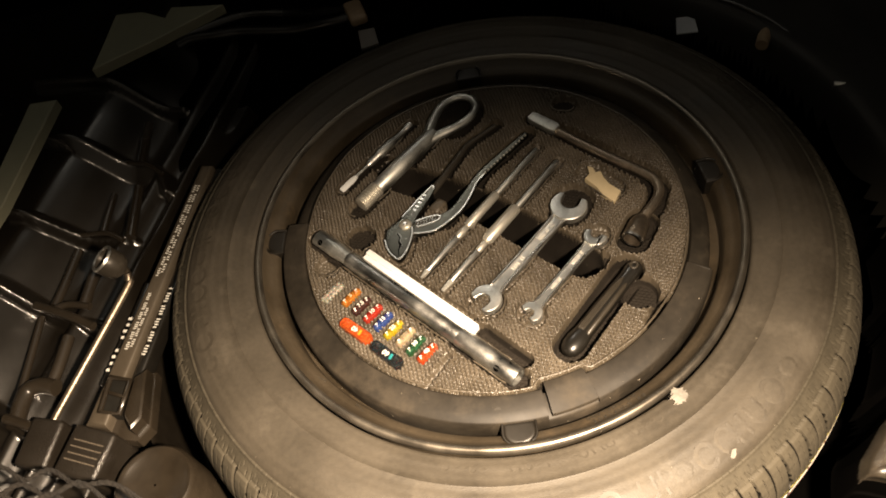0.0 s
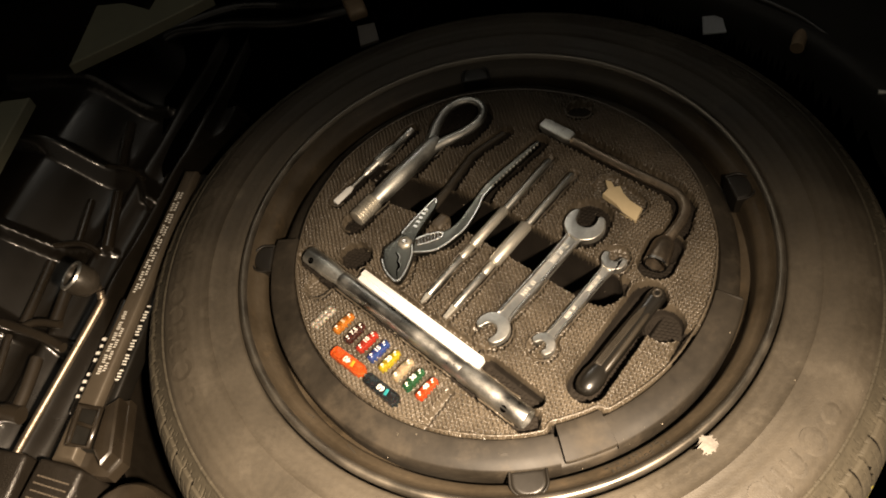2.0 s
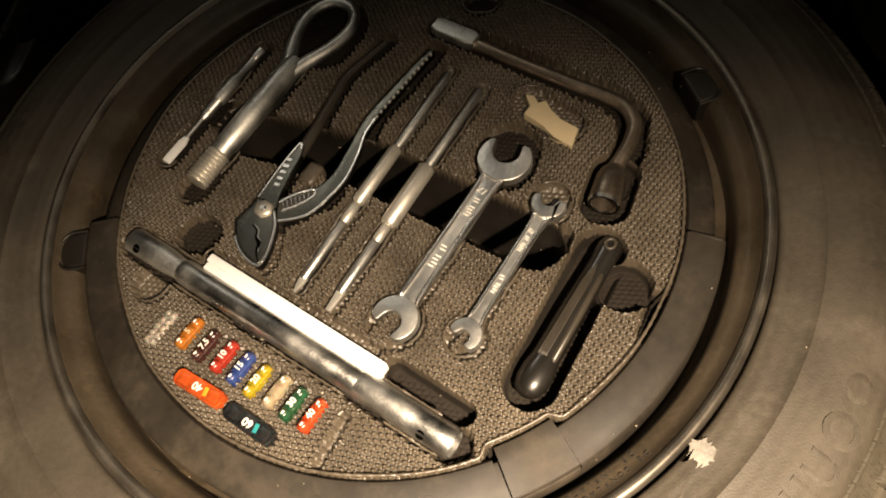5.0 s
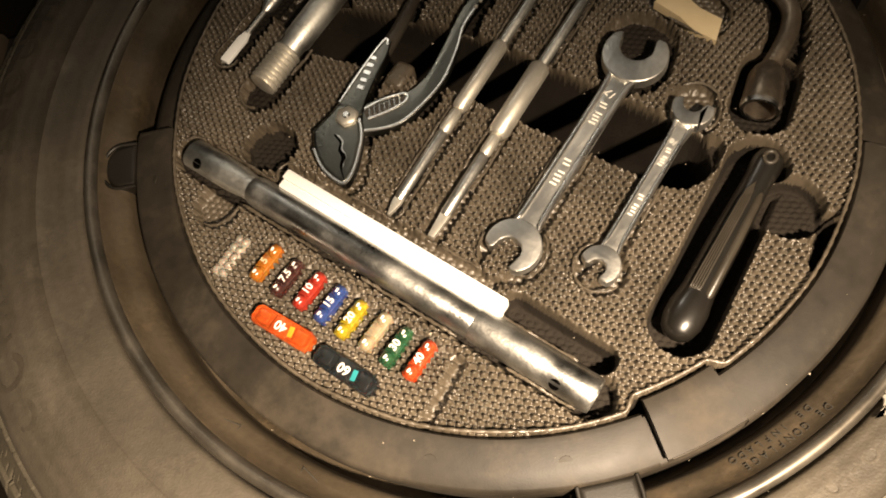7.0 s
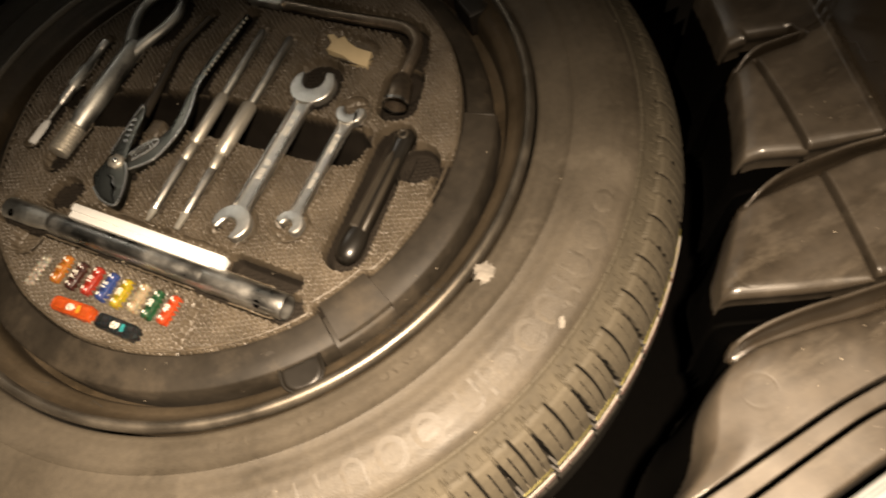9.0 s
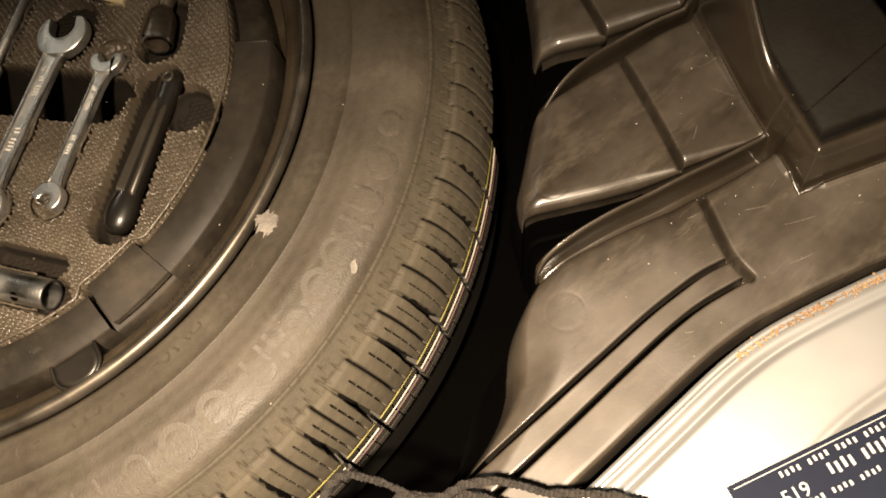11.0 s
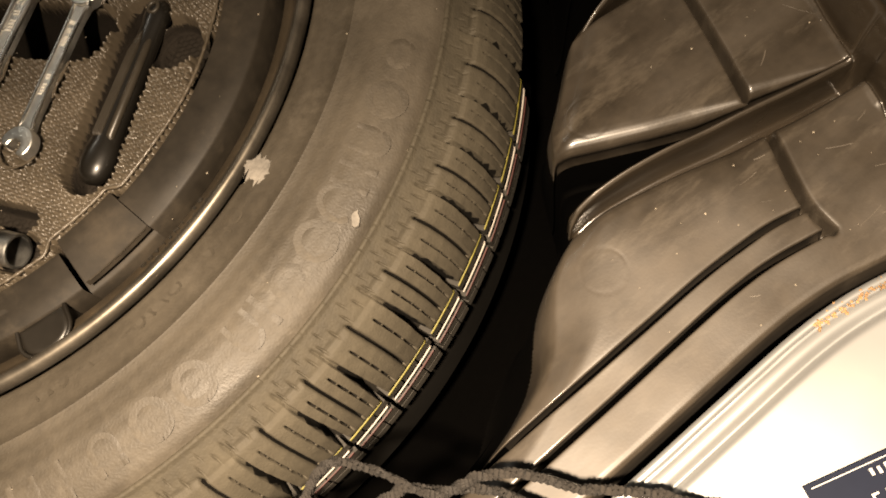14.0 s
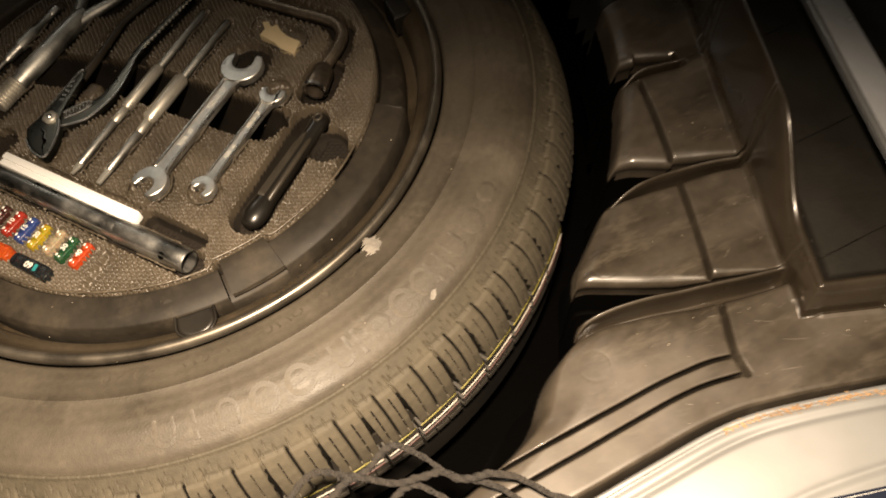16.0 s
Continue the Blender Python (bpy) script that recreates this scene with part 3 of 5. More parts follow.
rim = part("rim", lathe("rim", [(0.04, -0.07), (0.12, -0.07), (0.150, -0.066), (0.180, -0.062), (0.1895, -0.052), (0.1912, -0.022), (0.1922, -0.0135), (0.1942, -0.0098), (0.1985, -0.0080), (0.2015, -0.0056), (0.2036, -0.0026), (0.2052, -0.0004), (0.2070, 0.0004), (0.2075, -0.020), (0.1, -0.085)], M_RIM, 200), wheel, "dull painted steel rim")
part("rim_flange", lathe("rim_flange", [(0.2044, -0.0040), (0.2044, -0.0012), (0.2056, 0.0010), (0.2080, 0.0022), (0.2100, 0.0014), (0.2112, -0.0010), (0.2110, -0.004), (0.2080, -0.006)], M_FLANGE, 220, close=True), rim, "shiny rolled steel flange")

# tread shoulder, in pitches of several lengths round the tyre
SHOULDER = [(0.2748, -0.0072), (0.2766, -0.0077), (0.2815, -0.0118), (0.2862, -0.0160), (0.2895, -0.0187), (0.2935, -0.0234), (0.2977, -0.0315), (0.3015, -0.0425), (0.3038, -0.0530), (0.3043, -0.0580)]


def shoulder_block(pitch):
    """One pitch of the tread shoulder with its grooves and sipes cut in."""
    ns = 62
    pr = np.array(SHOULDER)
    run = np.concatenate([[0], np.cumsum(np.hypot(*np.diff(pr, axis=0).T))])
    s = np.linspace(0, 1, ns)
    R, Z = np.interp(s * run[-1], run, pr[:, 0]), np.interp(s * run[-1], run, pr[:, 1])
    nr, nz = np.gradient(Z), np.gradient(R)
    ln = np.hypot(nr, nz)
    nr, nz = -nr / ln, nz / ln
    full = pitch * math.pi / 180 * 0.30            # metres along the tread
    near = np.array([-1.5, -1.0, -0.72, 0.0, 0.72, 1.0, 1.5]) * 0.00045 / full
    cols = [np.linspace(0, 1, 19)] + [k + near for k in (0.25, 0.5, 0.75, 0.08, 0.33, 0.58, 0.83, 0.20, 0.70)] + [k + np.linspace(-1, 1, 13) * 0.0030 / full for k in (0.0, 1.0)]
    cols = np.unique(np.round(np.clip(np.concatenate(cols), 0, 1), 5))
    na = len(cols)
    a, sg = np.meshgrid(cols, s, indexing="ij")
    w = a * full
    bend = -0.0042 * (1 - sg) ** 2

    def cutline(at, width, depth, s0, s1):
        d = np.abs(w - at * full)
        d = np.minimum(d, full - d)
        return depth * np.clip(2.4 - 2.4 * d / width, 0, 1) * step_up(sg - s0, 0.03) * step_up(s1 - sg, 0.03)

    dash = 0.12 + 0.88 * step_up(np.sin(sg * 50) + 0.45, 0.25)
    ticks = [cutline(k, 0.00055, 0.0008, 0.12, 0.165) for k in (0.20, 0.70)] + [cutline(k, 0.00055, 0.0010, 0.19, 0.26) for k in (0.08, 0.33, 0.58, 0.83)]
    h = -np.maximum.reduce([
        cutline(0.0, 0.0009 + 0.0024 * np.clip(sg - 0.25, 0, 1), 0.0014 + 0.0190 * np.clip(sg - 0.2, 0, 1) ** 1.3, 0.17, 2),
        cutline(0.5, 0.00075, 0.0055, 0.27, 0.95), cutline(0.25, 0.00060, 0.0060 * dash, 0.40, 0.90), cutline(0.75, 0.00060, 0.0060 * dash, 0.40, 0.90)] + ticks)
    edge = 0.27 + 0.035 * (w > full * 0.5)
    h += 0.0009 * step_up(sg - edge, 0.014) - 0.0006 * np.exp(-((sg - edge + 0.016) / 0.012) ** 2)
    notch = step_up(np.cos(2 * math.pi * 4 * (w / full)) + 0.93, 0.05)
    h += 0.0006 * step_up(sg - 0.028, 0.010) * step_up(0.052 - sg, 0.012) * notch * 1.7 - 0.0030 * (sg < 0.001)
    h -= 0.004 * step_up(sg - 0.985, 0.02)
    ang = np.radians(a * pitch) + bend / 0.30
    r = R[None] + nr[None] * h
    z = Z[None] + nz[None] * h
    verts = np.stack([r * np.cos(ang), r * np.sin(ang), z], -1).reshape(-1, 3)
    faces = [(i * ns + j, (i + 1) * ns + j, (i + 1) * ns + j + 1, i * ns + j + 1) for i in range(na - 1) for j in range(ns - 1)]
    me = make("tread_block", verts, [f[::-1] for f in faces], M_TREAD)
    # deep groove faces take near-black rubber, their shade put into the colour
    me.materials.append(M_GROOVE_SHADE)
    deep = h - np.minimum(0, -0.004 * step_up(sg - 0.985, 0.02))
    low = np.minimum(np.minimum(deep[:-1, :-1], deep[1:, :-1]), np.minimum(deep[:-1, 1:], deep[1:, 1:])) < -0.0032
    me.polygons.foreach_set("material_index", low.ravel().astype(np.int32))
    return me


LONG, MIDDLE, SHORT = 6.4, 5.65, 4.8
pitches = [LONG, SHORT, SHORT, MIDDLE, SHORT, LONG, SHORT, MIDDLE]
while 360 - sum(pitches) > 11.5:
    pitches.append(random.choice((LONG, MIDDLE, SHORT)))
pitches += [(360 - sum(pitches)) / 2] * 2
blocks = {p: shoulder_block(p) for p in set(pitches)}
at = -43.75
for p in pitches:
    at -= p
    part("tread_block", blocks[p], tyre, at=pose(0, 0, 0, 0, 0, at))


def strip(p, a0, a1, r, z0, z1, half, mat):
    """A thin raised line on the tread from one angle and height to another."""
    verts, faces = [], []
    for k in range(7):
        a, z = radians(p * (a0 + (a1 - a0) * k / 6)), z0 + (z1 - z0) * k / 6
        for dr, dz in ((-0.0005, -half), (0.0, -half), (0.0002, 0.0), (0.0, half), (-0.0005, half)):
            verts.append(((r + dr) * math.cos(a), (r + dr) * math.sin(a), z + dz))
    for k in range(6):
        for i in range(4):
            faces.append((5 * k + i, 5 * k + 5 + i, 5 * k + 6 + i, 5 * k + 1 + i))
    return make("paint_line", verts, faces, mat)


LINES = (("faded yellow paint line", M_YELLOW, 0.3050, -0.0575), ("white paint line", M_WHITELINE, 0.3056, -0.0662), ("dull red paint line", M_REDLINE, 0.3057, -0.0722))
# ribs darker than the tread blocks: the shade out there, given as colour
ROWS_OF_RIBS = ((0.3046, -0.0590, -0.0648, M_RIBRUB), (0.3050, -0.0736, -0.0800, M_RIBRUB), (0.3050, -0.0820, -0.0870, M_RIBRUB))
kit = {}
for p in set(pitches):
    kit[p] = [(strip(p, 0.05, 0.90, r, z - 0.0011, z + 0.0009, 0.00034, mat), lab) for lab, mat, r, z in LINES]
    kit[p] += [(strip(p, 0.892, 0.908, r, z + 0.0010, z + 0.0024, 0.0004, mat), lab) for lab, mat, r, z in LINES[:2]]
    kit[p] += [(lathe("tread_rib", [(0.2910, z0), (r, z0 - 0.0004), (r + 0.0004, z1 + 0.0004), (0.2910, z1)], mat, 4, p * a0, p * a1, close=True), "") for r, z0, z1, mat in ROWS_OF_RIBS for a0, a1 in ((0.03, 0.30), (0.33, 0.62), (0.65, 0.96))]
# belt coloured near black for the shade low on the tread
part("tread_belt", lathe("tread_belt", [(0.2925, -0.056), (0.2990, -0.060), (0.3000, -0.135), (0.2925, -0.140)], M_GROOVE_SHADE, 180), tyre, "rubber between the ribs, darkened for shade")
at = -43.75
for p in pitches:
    at -= p
    if -150 < at < 20:
        for me, lab in kit[p]:
            part(me.name.split(".")[0], me, tyre, lab, pose(0, 0, 0, 0, 0, at))

# low raised shapes where the maker's lettering runs round the sidewall
def ridge(pts, r=0.0009):
    return tube("raised_letter", smooth_path([(x, y, 0.0) for x, y in pts], 4), r, M_RUBBER, 8, flat=0.055)


def loop_pts(rx, ry, a0=0, a1=360, n=14):
    return [(rx * math.cos(radians(a)), ry * math.sin(radians(a))) for a in np.linspace(a0, a1, n)]


SHAPES = [ridge(loop_pts(0.0078, 0.0074), 0.0017), ridge(loop_pts(0.0050, 0.0062, 30, 330), 0.0016), ridge([(-0.008, -0.005), (0.004, -0.005), (0.0075, 0.0), (0.004, 0.005), (-0.008, 0.005)], 0.0013), ridge([(-0.0085, 0.0), (0.0085, 0.0004)], 0.0016), ridge([(0.008, -0.005), (-0.004, -0.005), (-0.0075, 0.0), (-0.004, 0.005), (0.008, 0.005)], 0.0013), ridge(loop_pts(0.0085, 0.0075, 40, 320), 0.0014)]
small_bar = ridge([(-0.0032, -0.0004), (0.0032, 0.0004)], 0.0006)
small_ring = ridge(loop_pts(0.0032, 0.0024, n=10), 0.0006)


def on_sidewall(me, r, a, turn, lift=0.0):
    z = np.interp(r, [q[0] for q in TYRE[:17]], [q[1] for q in TYRE[:17]])
    slope = math.degrees(math.atan2(-0.0028, 0.009)) if r > 0.25 else 10
    part("raised_letter", me, tyre, at=pose(0, 0, 0, 0, 0, a) @ pose(r, 0, z + lift) @ pose(0, 0, 0, 0, -slope, 0) @ pose(0, 0, 0, 0, 0, turn))


LETTERS = [(0, 1), (5.1, 0), (9.6, 2), (12.4, 3), (14.4, 3), (16.2, 5), (20.3, 0), (24.7, 1), (28.0, 3), (30.5, 2), (36.6, 0), (41.4, 0), (46.2, 4), (50.5, 3), (54.2, 2)]
for start in (-49.0, 66.0, -164.0):
    for off, c in LETTERS:
        on_sidewall(SHAPES[c], 0.2618, start - off, 0, -0.00004)
for i in range(26):
    on_sidewall(small_bar if i % 3 else small_ring, 0.2222, -112 + i * 1.7 + (5 if i % 7 > 4 else 0), random.choice((0, 90, 20)), 0.0001)

# worn pale patch and specks on the sidewall
out = [(0.0095 * (0.55 + 0.45 * random.random()) * math.cos(a) * 0.8, 0.0095 * (0.45 + 0.55 * random.random()) * math.sin(a)) for a in np.linspace(0, 2 * math.pi, 44)[:-1]]
part("worn_patch", plate("worn_patch", out, -0.0010, 0.0006, M_PATCH, 0.0002, 1), tyre, "pale worn patch", pose(0.0912, -0.1975, -0.0008, 0, 0, -65))
out = [(0.006 * (0.5 + 0.5 * random.random()) * math.cos(a), 0.0022 * (0.5 + 0.5 * random.random()) * math.sin(a)) for a in np.linspace(0, 2 * math.pi, 13)[:-1]]
part("worn_patch", plate("worn_patch", out, -0.0010, 0.0008, M_PATCH, 0.0002, 1), tyre, "pale scuff", pose(0.1105, -0.2468, -0.0026, 14, 0, 50))
dot = plate("speck", [(0.0010 * math.cos(a), 0.0008 * math.sin(a)) for a in np.linspace(0, 2 * math.pi, 8)[:-1]], -0.001, 0.0007, M_PATCH, 0.0002, 1)
part("speck", dot, tyre, at=pose(0.1132, -0.1816, -0.0030))

# double arrow pressed into the rim
arc = [(0.1985 * math.cos(radians(a)), 0.1985 * math.sin(radians(a)), -0.0088) for a in np.linspace(-149, -133, 12)]
part("pressed_arrow", tube("pressed_arrow", arc, 0.0003, M_RIBRUB, 6), rim, "engraved double arrow line")
for a, s in ((-149, 1), (-133, -1)):
    tip = [(0.0, 0.0), (0.010 * s, 0.0035), (0.010 * s, -0.0035), (0.0, 0.0)]
    pts = [(0.1985 * math.cos(radians(a)) + x * math.cos(radians(a + 90)) - y * math.sin(radians(a + 90)), 0.1985 * math.sin(radians(a)) + x * math.sin(radians(a + 90)) + y * math.cos(radians(a + 90)), -0.0085) for x, y in tip]
    part("pressed_arrow", tube("pressed_arrow", pts, 0.0003, M_RIBRUB, 6), rim)
for words, r, z, a0, step in (("DE GONFLAGE", 0.2002, -0.0066, -70.0, 1.17), ("DE INFLADO", 0.1958, -0.0088, -71.6, 1.22)):
    for k, ch in enumerate(words):
        if ch != " ":
            a = a0 - k * step
            text(rim, ch, 0.0042, pose(0, 0, 0, 0, 0, a) @ pose(r, 0, z + 0.0006, 0, -30, 0) @ pose(0, 0, 0, 0, 0, -90), M_RIBRUB, "pressed_letter")

# ---- tool tray ring ----
tray = thing("tool_tray", pose(0, 0, 0), "smooth black plastic tool tray ring clipped inside the rim", "tool tray")
LOW = [(0.1640, -0.030), (0.1650, -0.0030), (0.1662, -0.0012), (0.1685, -0.0012), (0.1780, -0.0032), (0.1852, -0.0050), (0.1866, -0.0062), (0.1870, -0.024), (0.186, -0.040)]
HIGH = [(0.1640, -0.030), (0.1655, -0.0095), (0.1670, -0.0080), (0.1770, -0.0100), (0.1815, -0.0130), (0.1830, -0.024), (0.182, -0.040)]
part("tray_wall", lathe("tray_wall", LOW, M_TRAY, 80, 163, 269.4), tray, "wide smooth lower wall")
part("tray_wall", lathe("tray_wall", LOW, M_TRAY, 40, 281.6, 327), tray, "wide smooth lower wall")
part("tray_wall", lathe("tray_wall", [(r, z - 0.007) for r, z in LOW], M_TRAY, 12, 269.4, 281.6), tray)
part("tray_wall", lathe("tray_wall", HIGH, M_TRAY, 130, -33, 163), tray)
for a in (163, -33):
    part("wall_step", block("wall_step", 0.018, 0.0022, 0.010, M_TRAY, 0.0006, 1), tray, at=pose(0, 0, 0, 0, 0, a) @ pose(0.1755, 0, -0.0075, 0, 9, 0))
arch = [(0.0075 + 0.0095 * math.cos(b), 0.0118 * math.sin(b)) for b in np.linspace(-math.pi / 2, math.pi / 2, 16)]
# cup darker than the tray, shade of its hollow put into the colour
cup = plate("clip_cup", [(0.0, -0.0118)] + arch + [(0.0, 0.0118)], -0.024, -0.0062, M_CUP_SHADE, 0.0026, 4)
cup_lip = tube("cup_lip", [(0.0, -0.0122, -0.0068)] + [(x * 1.06, y * 1.06, -0.0064) for x, y in arch] + [(0.0, 0.0122, -0.0068)], 0.0010, M_CUP_SHADE, 8)
for a in (168, -1, 83.5, -97.5):
    c = part("clip_cup", cup, tray, "rounded black clip pocket", pose(0, 0, 0, 0, 0, a) @ pose(0.1862, 0, 0.001))
    part("cup_lip", cup_lip, c)
tab = lathe("locking_tab", [(0.1600, -0.0030), (0.1612, 0.0002), (0.1650, 0.0008), (0.1700, 0.0002), (0.1790, -0.0022), (0.1856, -0.0042), (0.1864, -0.0070), (0.1640, -0.0068)], M_TRAY, 16, -89.6, -78.5, close=True)
part("locking_tab", tab, tray, "square black locking tab")
part("tab_edge", tube("tab_edge", [(0.1859 * math.cos(radians(a)), 0.1859 * math.sin(radians(a)), -0.0043) for a in np.linspace(-89, -79, 12)], 0.0004, M_GRIP, 6), tray, "lighter edge of the tab")
for a in (-120, 172, -102):
    part("moulding_mark", plate("moulding_mark", [(0.0032 * math.cos(b), 0.0032 * math.sin(b)) for b in np.linspace(0, 2 * math.pi, 17)[:-1]], -0.001, 0.00035, M_TRAY, 0.0002, 1), tray, at=pose(0, 0, 0, 0, 0, a) @ pose(0.1770, 0, -0.0034, 0, 16, 0))

# ---- foam insert with hollows for the tools ----
# each hollow: centre line, half width, depth
FRONT_HOLLOWS = [
    ([(-0.111, 0.050), (-0.030, 0.114)], 0.0098, 0.009),
    ([(-0.008, 0.130), (0.000, 0.137)], 0.0245, 0.010),
    ([(-0.122, 0.078), (-0.047, 0.138)], 0.0062, 0.009),
    ([(-0.068, 0.020), (-0.025, 0.066), (0.000, 0.093), (0.032, 0.109)], 0.0055, 0.009),
    ([(-0.066, 0.008), (-0.036, 0.011), (-0.010, 0.035), (0.004, 0.052), (0.056, 0.087)], 0.0072, 0.009),
    ([(-0.073, 0.012), (-0.085, -0.013)], 0.0115, 0.006),
    ([(-0.067, -0.040), (0.060, 0.066)], 0.0046, 0.006),
    ([(-0.053, -0.058), (0.073, 0.045)], 0.0050, 0.006),
    ([(-0.0228, -0.0792), (0.066, -0.0095)], 0.0074, 0.005),
    ([(-0.0238, -0.080), (-0.0230, -0.0795)], 0.0152, 0.006),
    ([(0.066, -0.0095), (0.072, -0.002)], 0.0180, 0.008),
]
MIDDLE_HOLLOWS = [
    ([(0.0085, -0.1018), (0.0780, -0.0469)], 0.0056, 0.005),
    ([(0.0080, -0.1023), (0.0085, -0.1018)], 0.0112, 0.006),
    ([(0.0780, -0.0469), (0.0805, -0.044)], 0.0120, 0.007),
    ([(0.067, 0.104), (0.1410, 0.0065), (0.1465, -0.0100), (0.1360, -0.0285), (0.118, -0.044)], 0.0085, 0.010),
    ([(0.120, -0.042), (0.107, -0.057)], 0.0130, 0.012),
    ([(0.096, 0.024), (0.108, 0.000)], 0.0120, 0.006),
    ([(-0.1505, 0.0280), (-0.0165, -0.1525)], 0.0090, 0.010),
    ([(-0.109, -0.002), (-0.040, -0.092)], 0.0055, 0.006),
    ([(-0.0315, -0.1045), (-0.0065, -0.1395)], 0.0050, 0.016),
    ([(0.092, -0.083), (0.030, -0.137)], 0.0130, 0.018),
    ([(0.0950, -0.1065), (0.0960, -0.1060)], 0.0135, 0.013),
]
REAR_HOLLOWS = [
    ([(-0.114, 0.017), (-0.1138, 0.017)], 0.0125, 0.011),
    ([(-0.146, -0.004), (-0.1458, -0.004)], 0.0110, 0.007),
    ([(-0.082, 0.090), (-0.075, 0.096)], 0.0085, 0.008),
    ([(0.0960, 0.1130), (0.100, 0.112)], 0.0100, 0.008),
    ([(-0.063, 0.071), (-0.014, 0.030), (0.062, -0.064)], 0.0155, 0.070),
    ([(0.074, -0.073), (0.079, -0.067)], 0.0040, 0.010),
    ([(-0.0890, -0.1420), (-0.0635, -0.1195)], 0.0018, 0.006),
    ([(-0.126, -0.033), (-0.0625, -0.119)], 0.0012, 0.002),
]
HOLLOWS = FRONT_HOLLOWS + MIDDLE_HOLLOWS + REAR_HOLLOWS


# woven foam left standing inside the spanners' mouths
MOUTHS = [([(-0.0330, -0.0835), (-0.0222, -0.0790)], 0.0064), ([(0.0010, -0.1051), (0.0082, -0.1019)], 0.0034)]


def rim_radius(x, y):
    """The foam's edge, drawn in round the locking tab."""
    a = np.degrees(np.arctan2(y, x))
    return 0.1648 - 0.0055 * step_up(7.0 - np.abs(a + 84.5), 1.2)


def foam_height(x, y):
    r = np.hypot(x, y)
    R = rim_radius(x, y)
    a = radians(-30)
    u, v = x * math.cos(a) + y * math.sin(a), -x * math.sin(a) + y * math.cos(a)
    wob = 0.0003 * np.sin(u * 150 + 3 * np.sin(v * 90)) + 0.0003 * np.sin(v * 130 + 2 * np.sin(u * 70))
    pu, pv = 0.0036, 0.0029
    row = np.floor((v + wob) / pv)
    shift = 0.5 * (row % 2)
    weave = np.abs(np.sin(math.pi * ((u + wob) / pu + shift))) ** 0.75 * np.abs(np.sin(math.pi * (v + wob) / pv)) ** 0.75
    rnd = np.sin(np.floor((u + wob) / pu + shift) * 12.9898 + row * 78.233) * 43758.5453
    weave *= 0.78 + 0.22 * (rnd - np.floor(rnd))
    z = 0.0048 * weave - 0.0041
    z += 0.0006 * np.sin(26 * x + 1) * np.sin(31 * y)
    plain = z + 0.0014
    jag = 0.00035 * np.sin(900 * x + 700 * y) + 0.0003 * np.sin(500 * x - 600 * y)
    for pts, w, depth in HOLLOWS:
        d = seg_dist(x, y, pts) + jag * (depth < 0.012) - w
        z += 0.0013 * np.exp(-((d - 0.0018) / 0.0015) ** 2)
        if depth > 0.0115:
            z = z + 0.75 * (-0.0007 - z) * step_up(0.0020 - d, 0.0014) * (d > -0.003)
        k = step_up(0.0004 - d, 0.0017)
        z = np.where(d < 0.0022, np.minimum(z, z * (1 - 0.8 * k) - depth * k), z)
    for pts, w in MOUTHS:
        k = step_up(w - seg_dist(x, y, pts), 0.0012)
        z = z * (1 - k) + plain * k
    # tyre-side notches
    z -= 0.02 * step_up(0.004 - seg_dist(x, y, [(0.095, -0.1345), (0.108, -0.1200)]), 0.003)
    z -= 0.03 * step_up(r - R - 0.0004, 0.0012)
    return z


foam = thing("foam_insert", pose(0, 0, 0), "brown-grey woven-faced foam insert with hollows for tools", "foam insert")
face = sheet("woven_face", -0.1665, 0.1665, -0.1665, 0.1665, 0.00044, foam_height, lambda x, y: np.hypot(x, y) < 0.1662, M_FOAM)
face.materials.append(M_DEEP)
co = np.empty(len(face.vertices) * 3)
face.vertices.foreach_get("co", co)
vi = np.empty(len(face.loops), np.int32)
face.loops.foreach_get("vertex_index", vi)
# foam lower than 7.8 mm takes the darker colour
face.polygons.foreach_set("material_index", (co[2::3][vi].reshape(-1, 4).mean(1) < -0.0078).astype(np.int32))
part("woven_face", face, foam, "coarse woven fabric face with cut-out hollows")
for inset, r0 in ((0.0014, 0.0010),):
    pts, radii = [], []
    for k in range(720):
        a = radians(k * 0.5)
        R = float(rim_radius(np.array(math.cos(a)), np.array(math.sin(a)))) - inset + 0.00025 * math.sin(17 * a)
        pts.append((R * math.cos(a), R * math.sin(a), 0.0002 + 0.0003 * math.sin(9 * a)))
        radii.append(r0 * (0.84 + 0.16 * math.sin(k * math.pi / 2) + random.uniform(-0.06, 0.06)))
    part("edge_piping", tube("edge_piping", pts + [pts[0]], radii + [radii[0]], M_FOAM, 8), foam, "stitched cord along the rim")


# ---- tools ----
def jaw_outline(R, w, turn):
    """An open spanner head, the mouth along +x turned by some degrees, the upper prong longer."""
    t0, t1 = math.asin(min(0.98, (w + 0.0040) / R)), math.asin(min(0.98, (w + 0.0048) / R))
    pts = [(R * math.cos(a), R * math.sin(a)) for a in np.linspace(t0, 2 * math.pi - t1, 30)]
    cx = 0.55 * w
    pts += [(R * math.cos(t1) + 0.0012, -w - 0.0012), (R * math.cos(t1) * 0.96, -w)]
    pts += [(cx - w * math.cos(a), w * math.sin(a)) for a in np.linspace(-math.pi / 2, math.pi / 2, 14)]
    pts += [(R * math.cos(t0) * 1.10, w), (R * math.cos(t0) * 1.14, w + 0.0016)]
    c, s = math.cos(radians(turn)), math.sin(radians(turn))
    return [(x * c - y * s, x * s + y * c) for x, y in pts]


